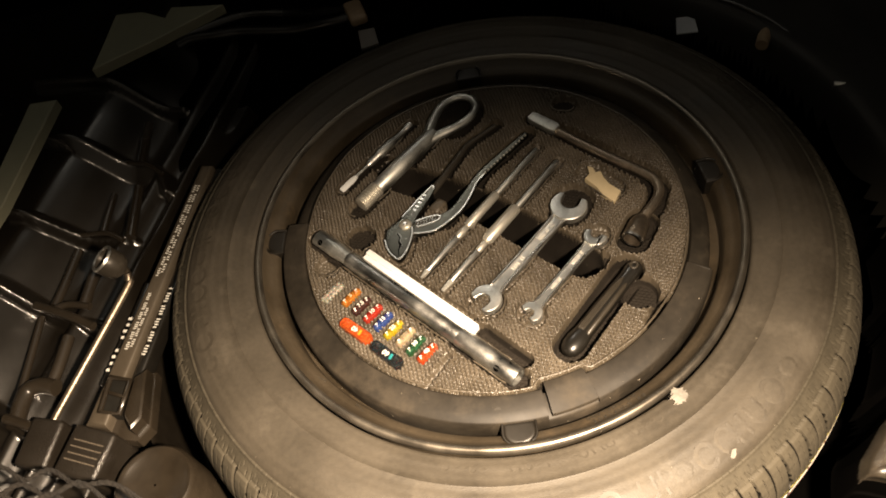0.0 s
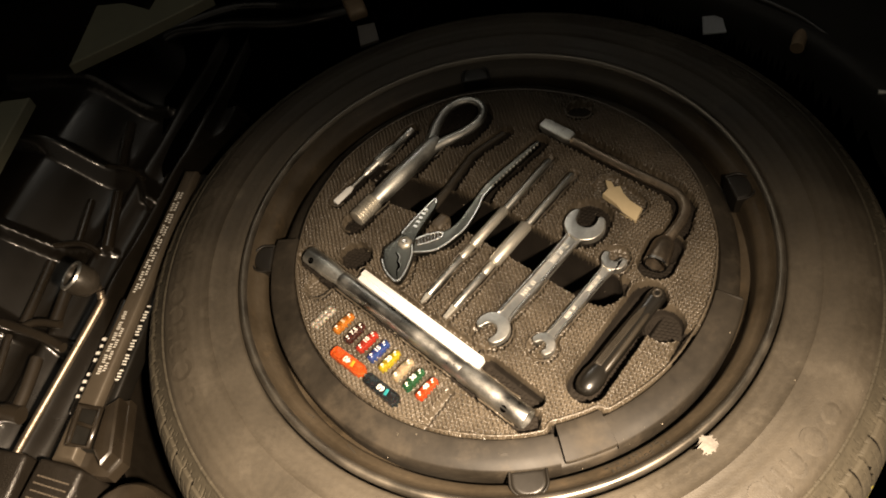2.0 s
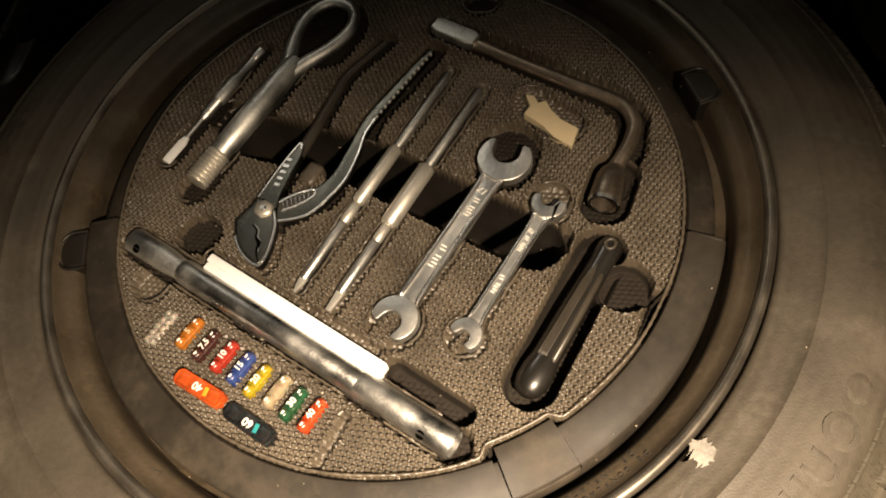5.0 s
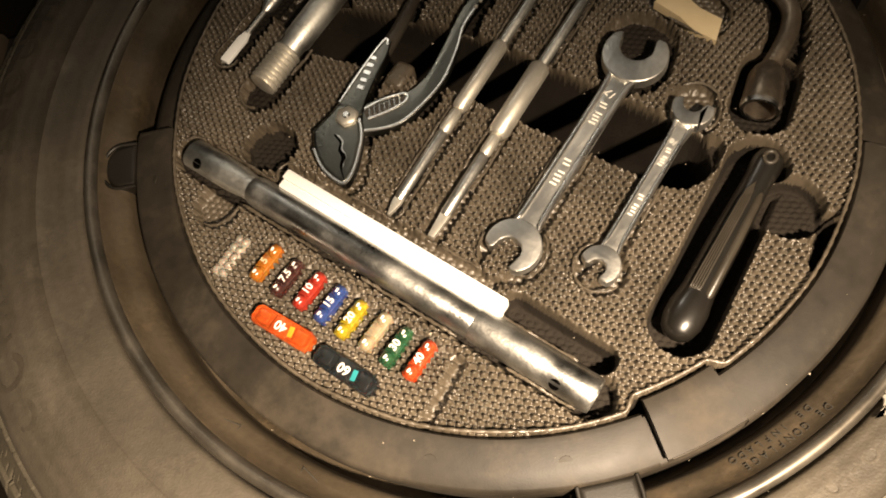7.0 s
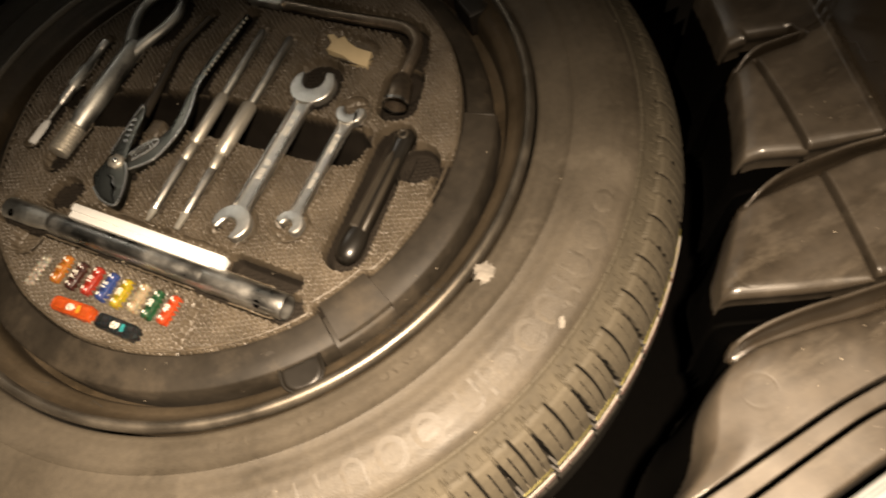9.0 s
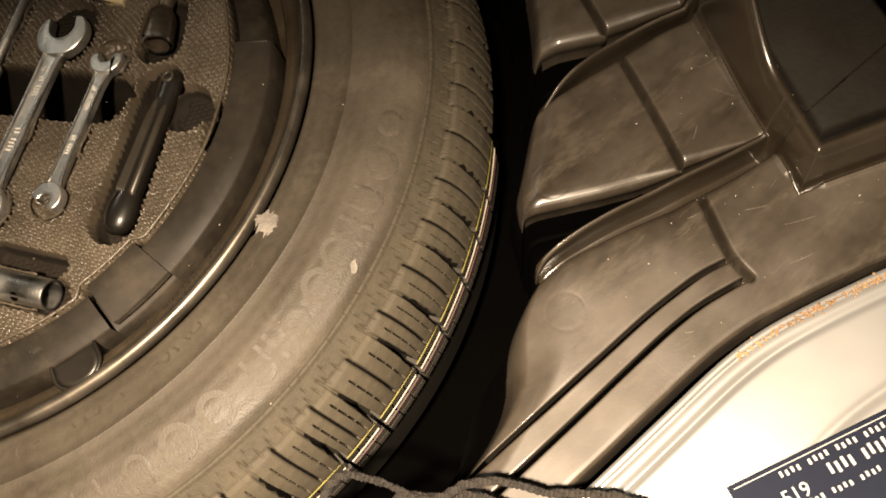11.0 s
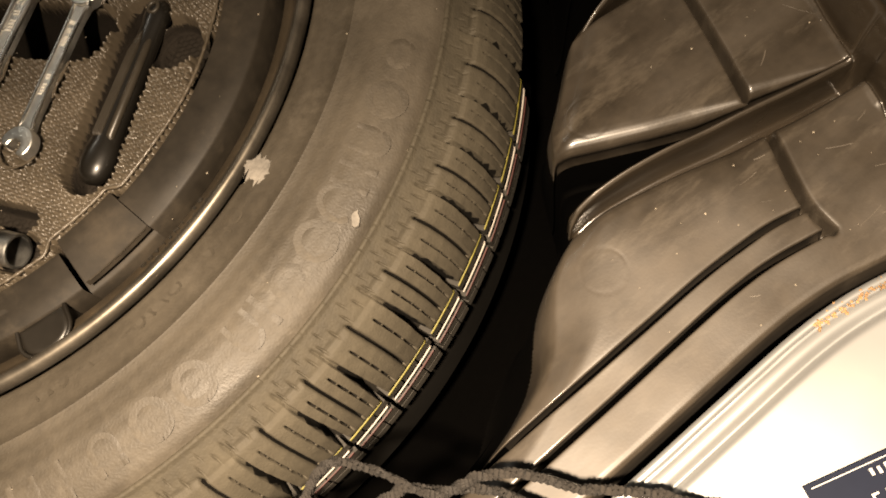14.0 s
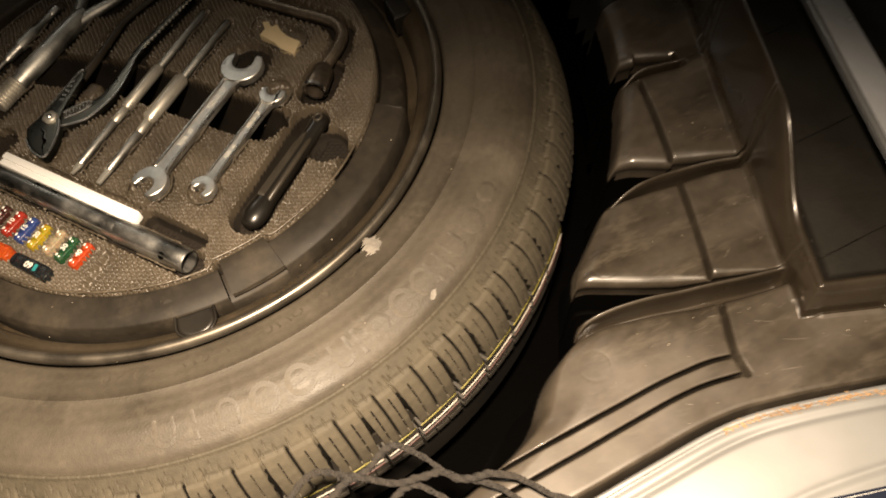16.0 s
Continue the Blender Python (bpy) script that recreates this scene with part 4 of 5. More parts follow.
def bars(parent, me_name, x0, x1, y, z, size, n, mat, turn=0):
    """A row of small bars for lettering that cannot be read."""
    step = (x1 - x0) / n
    me = block(me_name, step * 0.42, size, 0.0003, mat, 0.0, 1)
    for i in range(n):
        if i % 5 != 4:
            part(me_name, me, parent, at=pose(x0 + (i + 0.5) * step, y + 0.08 * size * (-1) ** i, z))


def spanner(at, L, r0, w0, r1, w1, shaft, label, number):
    sp = thing("open_spanner", at, label, "spanner", "open spanners in the foam")
    h = 0.0026
    part("jaw", plate("jaw", jaw_outline(r0, w0, 180 - 15), -h, h + 0.0006, M_STEEL, 0.0010, 3), sp)
    part("jaw", plate("jaw", jaw_outline(r1, w1, 15), -h, h + 0.0008, M_STEEL, 0.0011, 3), sp, at=pose(L, 0, 0))
    a, b = r0 * 0.80, L - r1 * 0.78
    flare = [(a - 0.004, -shaft * 0.62), (a + 0.006, -shaft * 0.5), (b - 0.010, -shaft * 0.5), (b + 0.004, -shaft * 0.75), (b + 0.004, shaft * 0.75), (b - 0.010, shaft * 0.5), (a + 0.006, shaft * 0.5), (a - 0.004, shaft * 0.62)]
    sh = part("shaft", plate("shaft", flare, -0.0022, 0.0016, M_STEEL, 0.0005, 2), sp)
    for s in (-1, 1):
        edge = [(a + 0.001, s * shaft * 0.52, 0.0010), (a + 0.012, s * shaft * 0.42, 0.0016), (b - 0.012, s * shaft * 0.42, 0.0016), (b + 0.001, s * shaft * 0.62, 0.0012)]
        part("edge_rib", tube("edge_rib", smooth_path(edge, 5), shaft * 0.13, M_CHROME, 8), sh)
    bars(sh, "stamped_mark", L * 0.30, L * 0.44, 0, 0.0017, shaft * 0.30, 7, M_INK)
    bars(sh, "stamped_mark", L * 0.62, L * 0.74, 0, 0.0017, shaft * 0.30, 7, M_INK)
    text(sh, number, shaft * 0.5, pose(b - 0.012, 0, 0.0017, 0, 0, 70), M_INK, "stamped_number")
    return sp


spanner(pose(-0.0228, -0.0792, 0.0008, 0, 0, 38.0), 0.1135, 0.0128, 0.0060, 0.0158, 0.0080, 0.0112, "chromed steel double open-ended spanner, larger of two", "17")
spanner(pose(0.0085, -0.1018, 0.0006, 0, 0, 38.3), 0.0885, 0.0090, 0.0038, 0.0097, 0.0047, 0.0074, "chromed steel double open-ended spanner, smaller of two", "10")


def blade(at, L, spec, flat_tip, label):
    """A two-ended screwdriver shaft: stretches of (from, to, radius, material)."""
    t = thing("screwdriver_blade", at, label, "screwdriver", "screwdriver blades in the foam")
    for x0, x1, r, mat, nm in spec:
        e = min(0.002, (x1 - x0) * 0.2)
        part(nm, tube(nm, [(x0, 0, 0), (x0 + e, 0, 0), (x1 - e, 0, 0), (x1, 0, 0)], [r * 0.72, r, r, r * 0.72], mat, 8 if nm == "grip" else 12), t)
    part("tip", plate("tip", [(-0.002, -0.0016), (0.012, -0.0026), (0.016, -0.0022), (0.016, 0.0022), (0.012, 0.0026), (-0.002, 0.0016)] if flat_tip else [(-0.003, -0.0006), (0.004, -0.0023), (0.012, -0.0024), (0.012, 0.0024), (0.004, 0.0023), (-0.003, 0.0006)], -0.0009, 0.0009, M_SATIN, 0.0004, 2), t)
    return t


blade(pose(-0.0679, -0.0405, 0.0010, 0, 0, 39.6), 0.166, [(0.006, 0.047, 0.0027, M_STEEL, "shank"), (0.046, 0.060, 0.0031, M_SATIN, "shank"), (0.060, 0.103, 0.0042, M_SATIN, "grip"), (0.102, 0.164, 0.0027, M_DULL, "shank")], False, "thin steel cross-head screwdriver blade in the foam")
blade(pose(-0.0540, -0.0592, 0.0010, 0, 0, 39.3), 0.164, [(0.010, 0.046, 0.0029, M_STEEL, "shank"), (0.045, 0.058, 0.0030, M_SATIN, "shank"), (0.057, 0.101, 0.0054, M_SATIN, "grip"), (0.100, 0.163, 0.0027, M_DULL, "shank")], True, "steel flat-head screwdriver blade with broad grip")

# towing eye
eye = thing("towing_eye", pose(-0.1088, 0.0520, 0.0012, 0, 0, 38.5), "grey forged steel towing eye with threaded end", "towing eye")
thread, radii = [], []
for i in range(34):
    thread.append((0.0007 * i, 0, 0))
    radii.append((0.0077, 0.0073, 0.0066, 0.0072)[i % 4])
radii[0] = 0.0055
part("thread", tube("thread", thread, radii, M_SATIN, 20), eye, "bright coarse thread")
part("shank", tube("shank", [(0.0225, 0, 0), (0.0235, 0, 0), (0.029, 0, 0), (0.031, 0, 0), (0.060, 0, 0), (0.085, 0, 0), (0.098, 0, 0), (0.104, 0, 0)], [0.0055, 0.0062, 0.0062, 0.0073, 0.0076, 0.0074, 0.0070, 0.0055], M_DULL, 20), eye)
loop = [(0.094, 0.0024, 0), (0.104, 0.0062, 0), (0.118, 0.0125, 0), (0.133, 0.0164, 0), (0.147, 0.0145, 0), (0.1560, 0.0070, 0), (0.1575, -0.0040, 0), (0.151, -0.0130, 0), (0.138, -0.0166, 0), (0.122, -0.0135, 0), (0.106, -0.0066, 0), (0.094, -0.0024, 0)]
part("loop", tube("loop", smooth_path(loop, 6), [0.0050 - 0.0012 * math.sin(math.pi * k / 66) for k in range(67)], M_DULL, 14, flat=0.9), eye)

# small bit with shiny blade
bit = thing("small_screwdriver", pose(-0.1239, 0.0763, -0.0005, 0, 0, 38.5), "small steel screwdriver with bright flat tip", "screwdriver")
part("tip", plate("tip", [(0.0, -0.0020), (0.001, -0.0027), (0.016, -0.0027), (0.021, -0.0012), (0.021, 0.0012), (0.016, 0.0027), (0.001, 0.0027), (0.0, 0.0020)], -0.0010, 0.0010, M_WHITE, 0.0003, 2), bit, "bright pale flat blade")
part("shank", tube("shank", [(0.020, 0, 0), (0.040, 0, 0)], 0.0014, M_DULL, 8), bit)
part("ferrule", tube("ferrule", [(0.036, 0, 0), (0.040, 0, 0), (0.052, 0, 0), (0.053, 0, 0)], [0.002, 0.0036, 0.0036, 0.0042], M_STEEL, 12), bit)
part("grip", tube("grip", [(0.052, 0, 0), (0.055, 0, 0), (0.070, 0, 0), (0.074, 0, 0), (0.090, 0, 0)], [0.0042, 0.0046, 0.0046, 0.0030, 0.0028], M_DULL, 12), bit)
part("end_cap", tube("end_cap", [(0.089, 0, 0), (0.091, 0, 0), (0.098, 0, 0), (0.099, 0, 0)], [0.0025, 0.0034, 0.0034, 0.002], M_CHROME, 10), bit, "bright end cap")

# folded fabric lips along the hollows
for pts, w, depth in HOLLOWS:
    if len(pts) != 2 or not 0.0044 < w < 0.018 or not 0.0045 < depth < 0.0105:
        continue
    (ax, ay), (bx, by) = pts
    n = math.hypot(bx - ax, by - ay)
    dx, dy = (bx - ax) / n, (by - ay) / n
    rim_line = []
    for q in np.arange(0, n, 0.0011):
        rim_line.append((ax + dx * q - dy * w, ay + dy * q + dx * w))
    for a in np.linspace(math.pi / 2, -math.pi / 2, max(6, int(w * 2800))):
        rim_line.append((bx + w * (dx * math.cos(a) - dy * math.sin(a)), by + w * (dy * math.cos(a) + dx * math.sin(a))))
    for q in np.arange(n, 0, -0.0011):
        rim_line.append((ax + dx * q + dy * w, ay + dy * q - dx * w))
    for a in np.linspace(-math.pi / 2, -3 * math.pi / 2, max(6, int(w * 2800))):
        rim_line.append((ax + w * (dx * math.cos(a) - dy * math.sin(a)), ay + w * (dy * math.cos(a) + dx * math.sin(a))))
    run = []
    mx, my = (ax + bx) / 2, (ay + by) / 2
    for k, (x, y) in enumerate(rim_line + [(9, 9)]):
        keep = x < 1
        if keep:
            for other, ow, od in HOLLOWS:
                if other is not pts and float(seg_dist(np.array(x), np.array(y), other)) < ow + 0.0012:
                    keep = False
            keep = keep and math.hypot(x, y) < 0.158 and math.sin(k * 0.09 + 300 * ax) > -0.55
        if keep:
            run.append((x + random.gauss(0, 0.00012), y + random.gauss(0, 0.00012), 0.0003 + 0.0005 * math.sin(k * 0.31 + 90 * ax)))
        else:
            if len(run) > 9:
                part("hollow_lip", tube("hollow_lip", run, [0.0004] + [0.0007 + random.uniform(-0.00025, 0.00025) for _ in run[2:]] + [0.0004], M_FOAM, 7), foam)
            run = []
part("foam_plug", block("foam_plug", 0.016, 0.011, 0.012, M_FOAM, 0.0030, 3), foam, at=pose(-0.0417, 0.0309, -0.0058, 0, 0, 40))

# slip-joint pliers
pl = thing("pliers", pose(-0.0729, 0.0131, 0.0022), "grey steel slip-joint pliers lying half open", "pliers")
leaf = [(-0.0181, 0.0), (-0.0201, -0.0101), (-0.0191, -0.0211), (-0.0151, -0.0301), (-0.0111, -0.0334), (-0.0051, -0.0281), (0.0009, -0.0181), (0.0039, -0.0111), (0.0052, -0.0031), (0.0034, 0.0059), (-0.0021, 0.0096), (-0.0071, 0.0064), (-0.0131, 0.0030)]
part("jaw", plate("jaw", [(q[0], q[1]) for q in smooth_path(leaf + leaf[:1], 4)[:-1]], -0.0040, 0.0032, M_PLIER, 0.0022, 4), pl, "curved polished jaw")
part("jaw_edge", tube("jaw_edge", smooth_path([(x, y, 0.0024) for x, y in leaf[1:9]], 5), 0.0009, M_CHROME, 6), pl, "bright steel edge")
seam = smooth_path([(-0.0085, -0.0070, 0.0030), (-0.0070, -0.0120, 0.0032), (-0.0085, -0.0160, 0.0032), (-0.0078, -0.0205, 0.0032), (-0.0105, -0.0250, 0.0030), (-0.0112, -0.0325, 0.0026)], 5)
# gap's shade laid on the jaw as a thin near-black strip
part("jaw_seam", tube("jaw_seam", seam, [0.0006 + 0.0007 * math.exp(-((k - 15) / 4) ** 2) for k in range(len(seam))], M_DARK, 6), pl, "dark strip for the gap between the closed jaws")
part("jaw_edge", tube("jaw_edge", [(x + 0.0011, y, z - 0.0001) for x, y, z in seam[:22]], 0.0004, M_CHROME, 6), pl)
arm = [(-0.0062, 0.0045), (-0.0002, 0.0121), (0.0105, 0.0215), (0.0209, 0.0300), (0.0302, 0.0369), (0.0325, 0.0368), (0.0338, 0.0340), (0.0285, 0.0262), (0.0209, 0.0180), (0.0120, 0.0070), (0.0069, -0.0005), (0.0000, -0.0030)]
uparm = part("arm", plate("arm", arm, -0.0035, 0.0026, M_PLIER, 0.0012, 3), pl)
rim_pts = [(-0.0010, 0.0100), (0.0105, 0.0202), (0.0208, 0.0288), (0.0303, 0.0358), (0.0322, 0.0352), (0.0310, 0.0322)]
part("arm_edge", tube("arm_edge", smooth_path([(x, y, 0.0027) for x, y in rim_pts], 5), 0.0007, M_CHROME, 6), uparm, "bright raised edge")
mk = block("raised_mark", 0.0022, 0.0036, 0.0006, M_CHROME, 0.0001, 1)
for i in range(5):
    part("raised_mark", mk, uparm, at=pose(0.0110 + 0.0028 * i, 0.0140 + 0.0035 * i, 0.0027, 0, 0, 48))
left = smooth_path([(0.028, 0.031, -0.0006), (0.0400, 0.0430, -0.001), (0.0490, 0.0530, -0.0015), (0.0630, 0.0685, -0.002), (0.0740, 0.0800, -0.003), (0.1029, 0.0950, -0.0036)], 6)
part("handle", tube("handle", left, [0.0040 - 0.00006 * i for i in range(len(left))], M_IRON, 12, flat=0.8), pl, "dark slim handle")
low = [(0.0039, -0.0091), (0.0140, -0.0118), (0.0239, -0.0121), (0.0359, -0.0071), (0.0499, 0.0019), (0.0619, 0.0159), (0.0699, 0.0279), (0.0789, 0.0359), (0.0989, 0.0499), (0.1149, 0.0609), (0.1289, 0.0709)]
high = [(0.1270, 0.0740), (0.1120, 0.0648), (0.0950, 0.0540), (0.0739, 0.0399), (0.0579, 0.0229), (0.0439, 0.0089), (0.0319, 0.0035), (0.0180, 0.0055), (0.0089, 0.0049)]
outline = [(q[0], q[1]) for q in smooth_path([(x, y, 0) for x, y in low], 4)] + [(q[0], q[1]) for q in smooth_path([(x, y, 0) for x, y in high], 4)]
grip_arm = part("handle", plate("handle", outline, -0.0042, 0.0012, M_PLIER, 0.0014, 3), pl, "curved polished handle")
part("handle_edge", tube("handle_edge", smooth_path([(x, y + 0.0006, 0.0006) for x, y in low[:8]], 5), 0.0008, M_CHROME, 6), grip_arm, "bright steel edge")
part("slot_rim", tube("slot_rim", smooth_path([(0.0092, 0.0020, 0.0016), (0.0190, 0.0034, 0.0016), (0.0285, 0.0028, 0.0016), (0.0312, 0.0008, 0.0016), (0.0285, -0.0022, 0.0016), (0.0190, -0.0040, 0.0016), (0.0092, -0.0040, 0.0016)], 5), 0.0007, M_CHROME, 6), grip_arm, "bright rim of the slot")
slot_me = plate("slot_floor", [(0.0085, 0.0010), (0.0285, 0.0018), (0.0300, 0.0), (0.0280, -0.0018), (0.0085, -0.0034)], 0.0008, 0.0014, M_IRON, 0.0, 1)
part("slot_floor", slot_me, grip_arm, "dark slot")
tooth = tube("tooth", [(0, -0.0020, 0), (0, 0.0020, 0)], 0.0007, M_CHROME, 8)
for i in range(7):
    part("tooth", tooth, grip_arm, at=pose(0.0110 + 0.0026 * i, -0.0008 + 0.0001 * i, 0.0016, 0, 0, -12))
part("pivot_bolt", tube("pivot_bolt", [(0, 0, 0.002), (0, 0, 0.0046), (0, 0, 0.0054)], [0.0058, 0.0058, 0.0050], M_SATIN, 6), pl, "bright hexagonal pivot bolt")
part("bolt_centre", tube("bolt_centre", [(0, 0, 0.0050), (0, 0, 0.0062)], [0.0024, 0.0014], M_CHROME, 12), pl)
knurl = block("grip_tooth", 0.0017, 0.0015, 0.0018, M_SATIN, 0.0003, 1)
for i in range(14):
    part("grip_tooth", knurl, grip_arm, at=pose(0.0800 + 0.0035 * i, 0.0372 + 0.00242 * i, 0.0010, 0, 0, 35))

# wheel-nut wrench with bent end and socket
lug = thing("wheel_wrench", pose(0.0647, 0.1045, 0.0), "dark steel bent wheel wrench with socket end", "wheel wrench")
lp = [(0.012, -0.0160, -0.003), (0.0223, -0.0290, -0.002), (0.0345, -0.0470, -0.001), (0.0573, -0.0775, 0), (0.0735, -0.0970, 0), (0.0798, -0.1080, 0), (0.0795, -0.1195, 0), (0.0733, -0.1295, 0), (0.0633, -0.1385, 0), (0.0540, -0.1450, -0.001)]
part("bar", tube("bar", smooth_path(lp, 6), 0.0045, M_RUSTY, 16), lug)
part("flat_end", plate("flat_end", [(-0.002, -0.0042), (0.003, -0.0058), (0.026, -0.0058), (0.030, -0.004), (0.030, 0.004), (0.026, 0.0058), (0.003, 0.0058), (-0.002, 0.0042)], -0.002, 0.0042, M_DULL, 0.0016, 3), lug, "bright flattened lever end", pose(0, 0, 0, 0, 0, -53))
part("socket", turned("socket", [(0.0, 0.0046), (0.0036, 0.0072), (0.008, 0.0086), (0.0250, 0.0092), (0.0262, 0.0086), (0.0261, 0.0070), (0.012, 0.0066), (0.0119, 0.0001)], (0.0565, -0.1430, -0.0005), (-0.62, -0.785, 0.06), M_RUSTY), lug, "bright-rimmed socket end")
part("socket_rim", turned("socket_rim", [(0.0245, 0.0093), (0.0266, 0.0087), (0.0266, 0.0071), (0.0256, 0.0069)], (0.0565, -0.1430, -0.0005), (-0.62, -0.785, 0.06), M_CHROME), lug, "bright steel rim")

# cream clip
cl = new("plastic_clip", plate("plastic_clip", [(0.095, 0.0295), (0.0994, 0.0266), (0.0998, 0.0207), (0.1045, 0.0204), (0.1046, 0.0125), (0.1069, 0.0042), (0.1135, -0.0063), (0.1049, -0.0166), (0.098, -0.0062), (0.0958, 0.0031), (0.0933, 0.0085), (0.0888, 0.0169), (0.0942, 0.0206)], -0.0045, 0.0012, M_CREAM, 0.0008, 2))
tagged(cl, "small cream plastic fastening clip lying in foam", "clip")

# steel tube and white rod
tb = thing("steel_tube", pose(-0.1508, 0.0285, 0.0010, 0, 0, -53.4), "galvanised steel tube with drilled, flattened end", "tube")
R = 0.0076
part("barrel", tube("barrel", [(0.0405, 0, 0), (0.0425, 0, 0), (0.046, 0, 0), (0.168, 0, 0), (0.1685, 0, 0)], [R * 0.86, R * 0.96, R, R, R * 0.96], M_ZINC, 32, caps=False), tb)
part("flattened_end", tube("flattened_end", [(0.0, 0, 0), (0.0010, 0, 0), (0.024, 0, 0), (0.031, 0, 0), (0.037, 0, 0), (0.0415, 0, 0)], [R * 0.90, R * 1.0, R * 1.0, R * 0.96, R * 0.84, R * 0.86], M_DULL, 28, flat=0.82), tb, "duller flattened end")
part("sleeve", turned("sleeve", [(0.168, R * 0.98), (0.1685, R * 1.07), (0.2255, R * 1.07), (0.2265, R * 1.02), (0.2264, R * 0.90), (0.190, R * 0.88)], (0, 0, 0), (1, 0, 0), M_ZINC, 32), tb)
# near-black disc stands in for the shade inside a drilled hole
drill = tube("dark_hole_disc", [(0, 0, -0.002), (0, 0, 0.0001)], [0.0026, 0.0026], M_DARK, 14)
part("dark_hole_disc", drill, tb, "dark disc for a drilled hole", pose(0.0095, -0.0048, R * 0.62, 30, 0, 0))
part("dark_hole_disc", drill, tb, at=pose(0.2105, -0.0058, R * 0.72, 44, 0, 0))

rod = thing("plastic_rod", pose(-0.1112, -0.0056, 0.0020, 0, 0, -53.8), "white plastic rod with lengthwise ridge beside the tube", "plastic rod")
part("upper_strip", block("upper_strip", 0.124, 0.0054, 0.0080, M_WHITE, 0.0010, 2, (0.0625, 0.0020, 0.0008)), rod)
part("lower_strip", block("lower_strip", 0.124, 0.0050, 0.0080, M_WHITE, 0.0012, 2, (0.0630, -0.0026, -0.0004)), rod)

# ---- fuses ----
def fuse_plastic(name, colour):
    m = material(name, [0.58 * c + 0.006 for c in colour], 0.22, vary=0.55, scale=200, rough_vary=0.08, bump=0.25, bump_scale=500, coat=0.3)
    m.node_tree.nodes["Principled BSDF"].inputs["Subsurface Weight"].default_value = 0.35
    m.node_tree.nodes["Principled BSDF"].inputs["Subsurface Scale"].default_value = 0.002
    return m


def fuse(at, L, w, mat, label, number, ink, category="fuse", strip=None):
    f = thing("blade_fuse", at, label, category, "spare fuses in the foam")
    big = w > 0.007
    part("body", plate("body", soft_box(L, w, 0.0034) if big else soft_box(L, w, 0.0022), -0.006, 0.0018 if not big else 0.0026, mat, 0.0011, 3), f)
    for s in (-1, 1):
        if big:
            part("test_point", block("test_point", 0.0034, 0.0012, 0.0008, M_CHROME, 0.0003, 1), f, "bright metal test point", pose(s * L * 0.33, 0.0004 * s, 0.0028, 0, 0, 60))
        else:
            lobe = tube("lobe", [(-L * 0.16, 0, 0), (-L * 0.13, 0, 0), (-L * 0.07, 0, 0), (L * 0.07, 0, 0), (L * 0.13, 0, 0), (L * 0.16, 0, 0)], [w * 0.10, w * 0.32, w * 0.44, w * 0.44, w * 0.32, w * 0.10], mat, 12)
            part("lobe", lobe, f, at=pose(s * L * 0.325, 0, 0.0012))
            part("test_point", block("test_point", 0.0022, 0.0013, 0.0008, M_INK, 0.0003, 1), f, "pale metal test point", pose(s * L * 0.33, 0.0003, 0.0037, 0, 0, 6 * s))
            part("shoulder", block("shoulder", L * 0.05, w * 1.08, 0.005, mat, 0.0006, 2), f, at=pose(s * L * 0.17, 0, -0.0008))
    if big:
        edge = soft_box(L - 0.0016, w - 0.0016, 0.0026)
        part("raised_rim", tube("raised_rim", [(x, y, 0.0027) for x, y in edge + edge[:1]], 0.0006, mat, 6), f)
        for s in (-1, 1):
            part("lobe", block("lobe", L * 0.20, w * 0.62, 0.0022, mat, 0.0008, 2), f, at=pose(s * L * 0.32, 0, 0.0022))
        part("contact_strip", block("contact_strip", 0.0022, w * 0.5, 0.0008, strip, 0.0002, 1), f, "coloured strip beside the number", pose(-L * 0.17, 0, 0.0034, 0, 0, 12))
    part("label_pad", block("label_pad", L * 0.30, w * 0.80, 0.0024, mat, 0.0007, 2), f, at=pose(0, 0, 0.0018 if not big else 0.0024))
    if number:
        t = text(f, number, w * (0.80 if not big else 0.62), pose(0, 0, 0.0032 if not big else 0.0038), ink)
        t.data.offset = 0.00012
    return f


for n, (cx, cy, colour, nm, word, ink) in enumerate((
        (-0.1304, -0.0434, (0.50, 0.17, 0.012), "amber", "5", M_CREAM),
        (-0.1231, -0.0543, (0.055, 0.014, 0.010), "dark brown", "7.5", M_INK),
        (-0.1150, -0.0642, (0.42, 0.030, 0.012), "red", "10", M_INK),
        (-0.1078, -0.0740, (0.035, 0.07, 0.27), "blue", "15", M_INK),
        (-0.1010, -0.0842, (0.48, 0.36, 0.012), "yellow", "20", M_INK),
        (-0.0926, -0.0936, (0.45, 0.36, 0.23), "cream", "", M_INK),
        (-0.0861, -0.1034, (0.015, 0.085, 0.03), "green", "30", M_INK),
        (-0.0785, -0.1128, (0.55, 0.065, 0.008), "orange", "40", M_INK))):
    fuse(pose(cx, cy, 0.0006, 0, 0, 34.5), 0.0196, 0.0062, fuse_plastic(nm.replace(" ", "_") + "_fuse_plastic", colour), "small " + nm + " plastic blade fuse pushed into foam", word, ink)
fuse(pose(-0.1308, -0.0770, 0.0008, 0, 0, 129.5), 0.0315, 0.0096, fuse_plastic("orange_red_fuse_plastic", (0.62, 0.095, 0.008)), "large orange plastic blade fuse pushed into foam", "40", M_INK, strip=material("amber_strip", (0.55, 0.26, 0.02), 0.35))
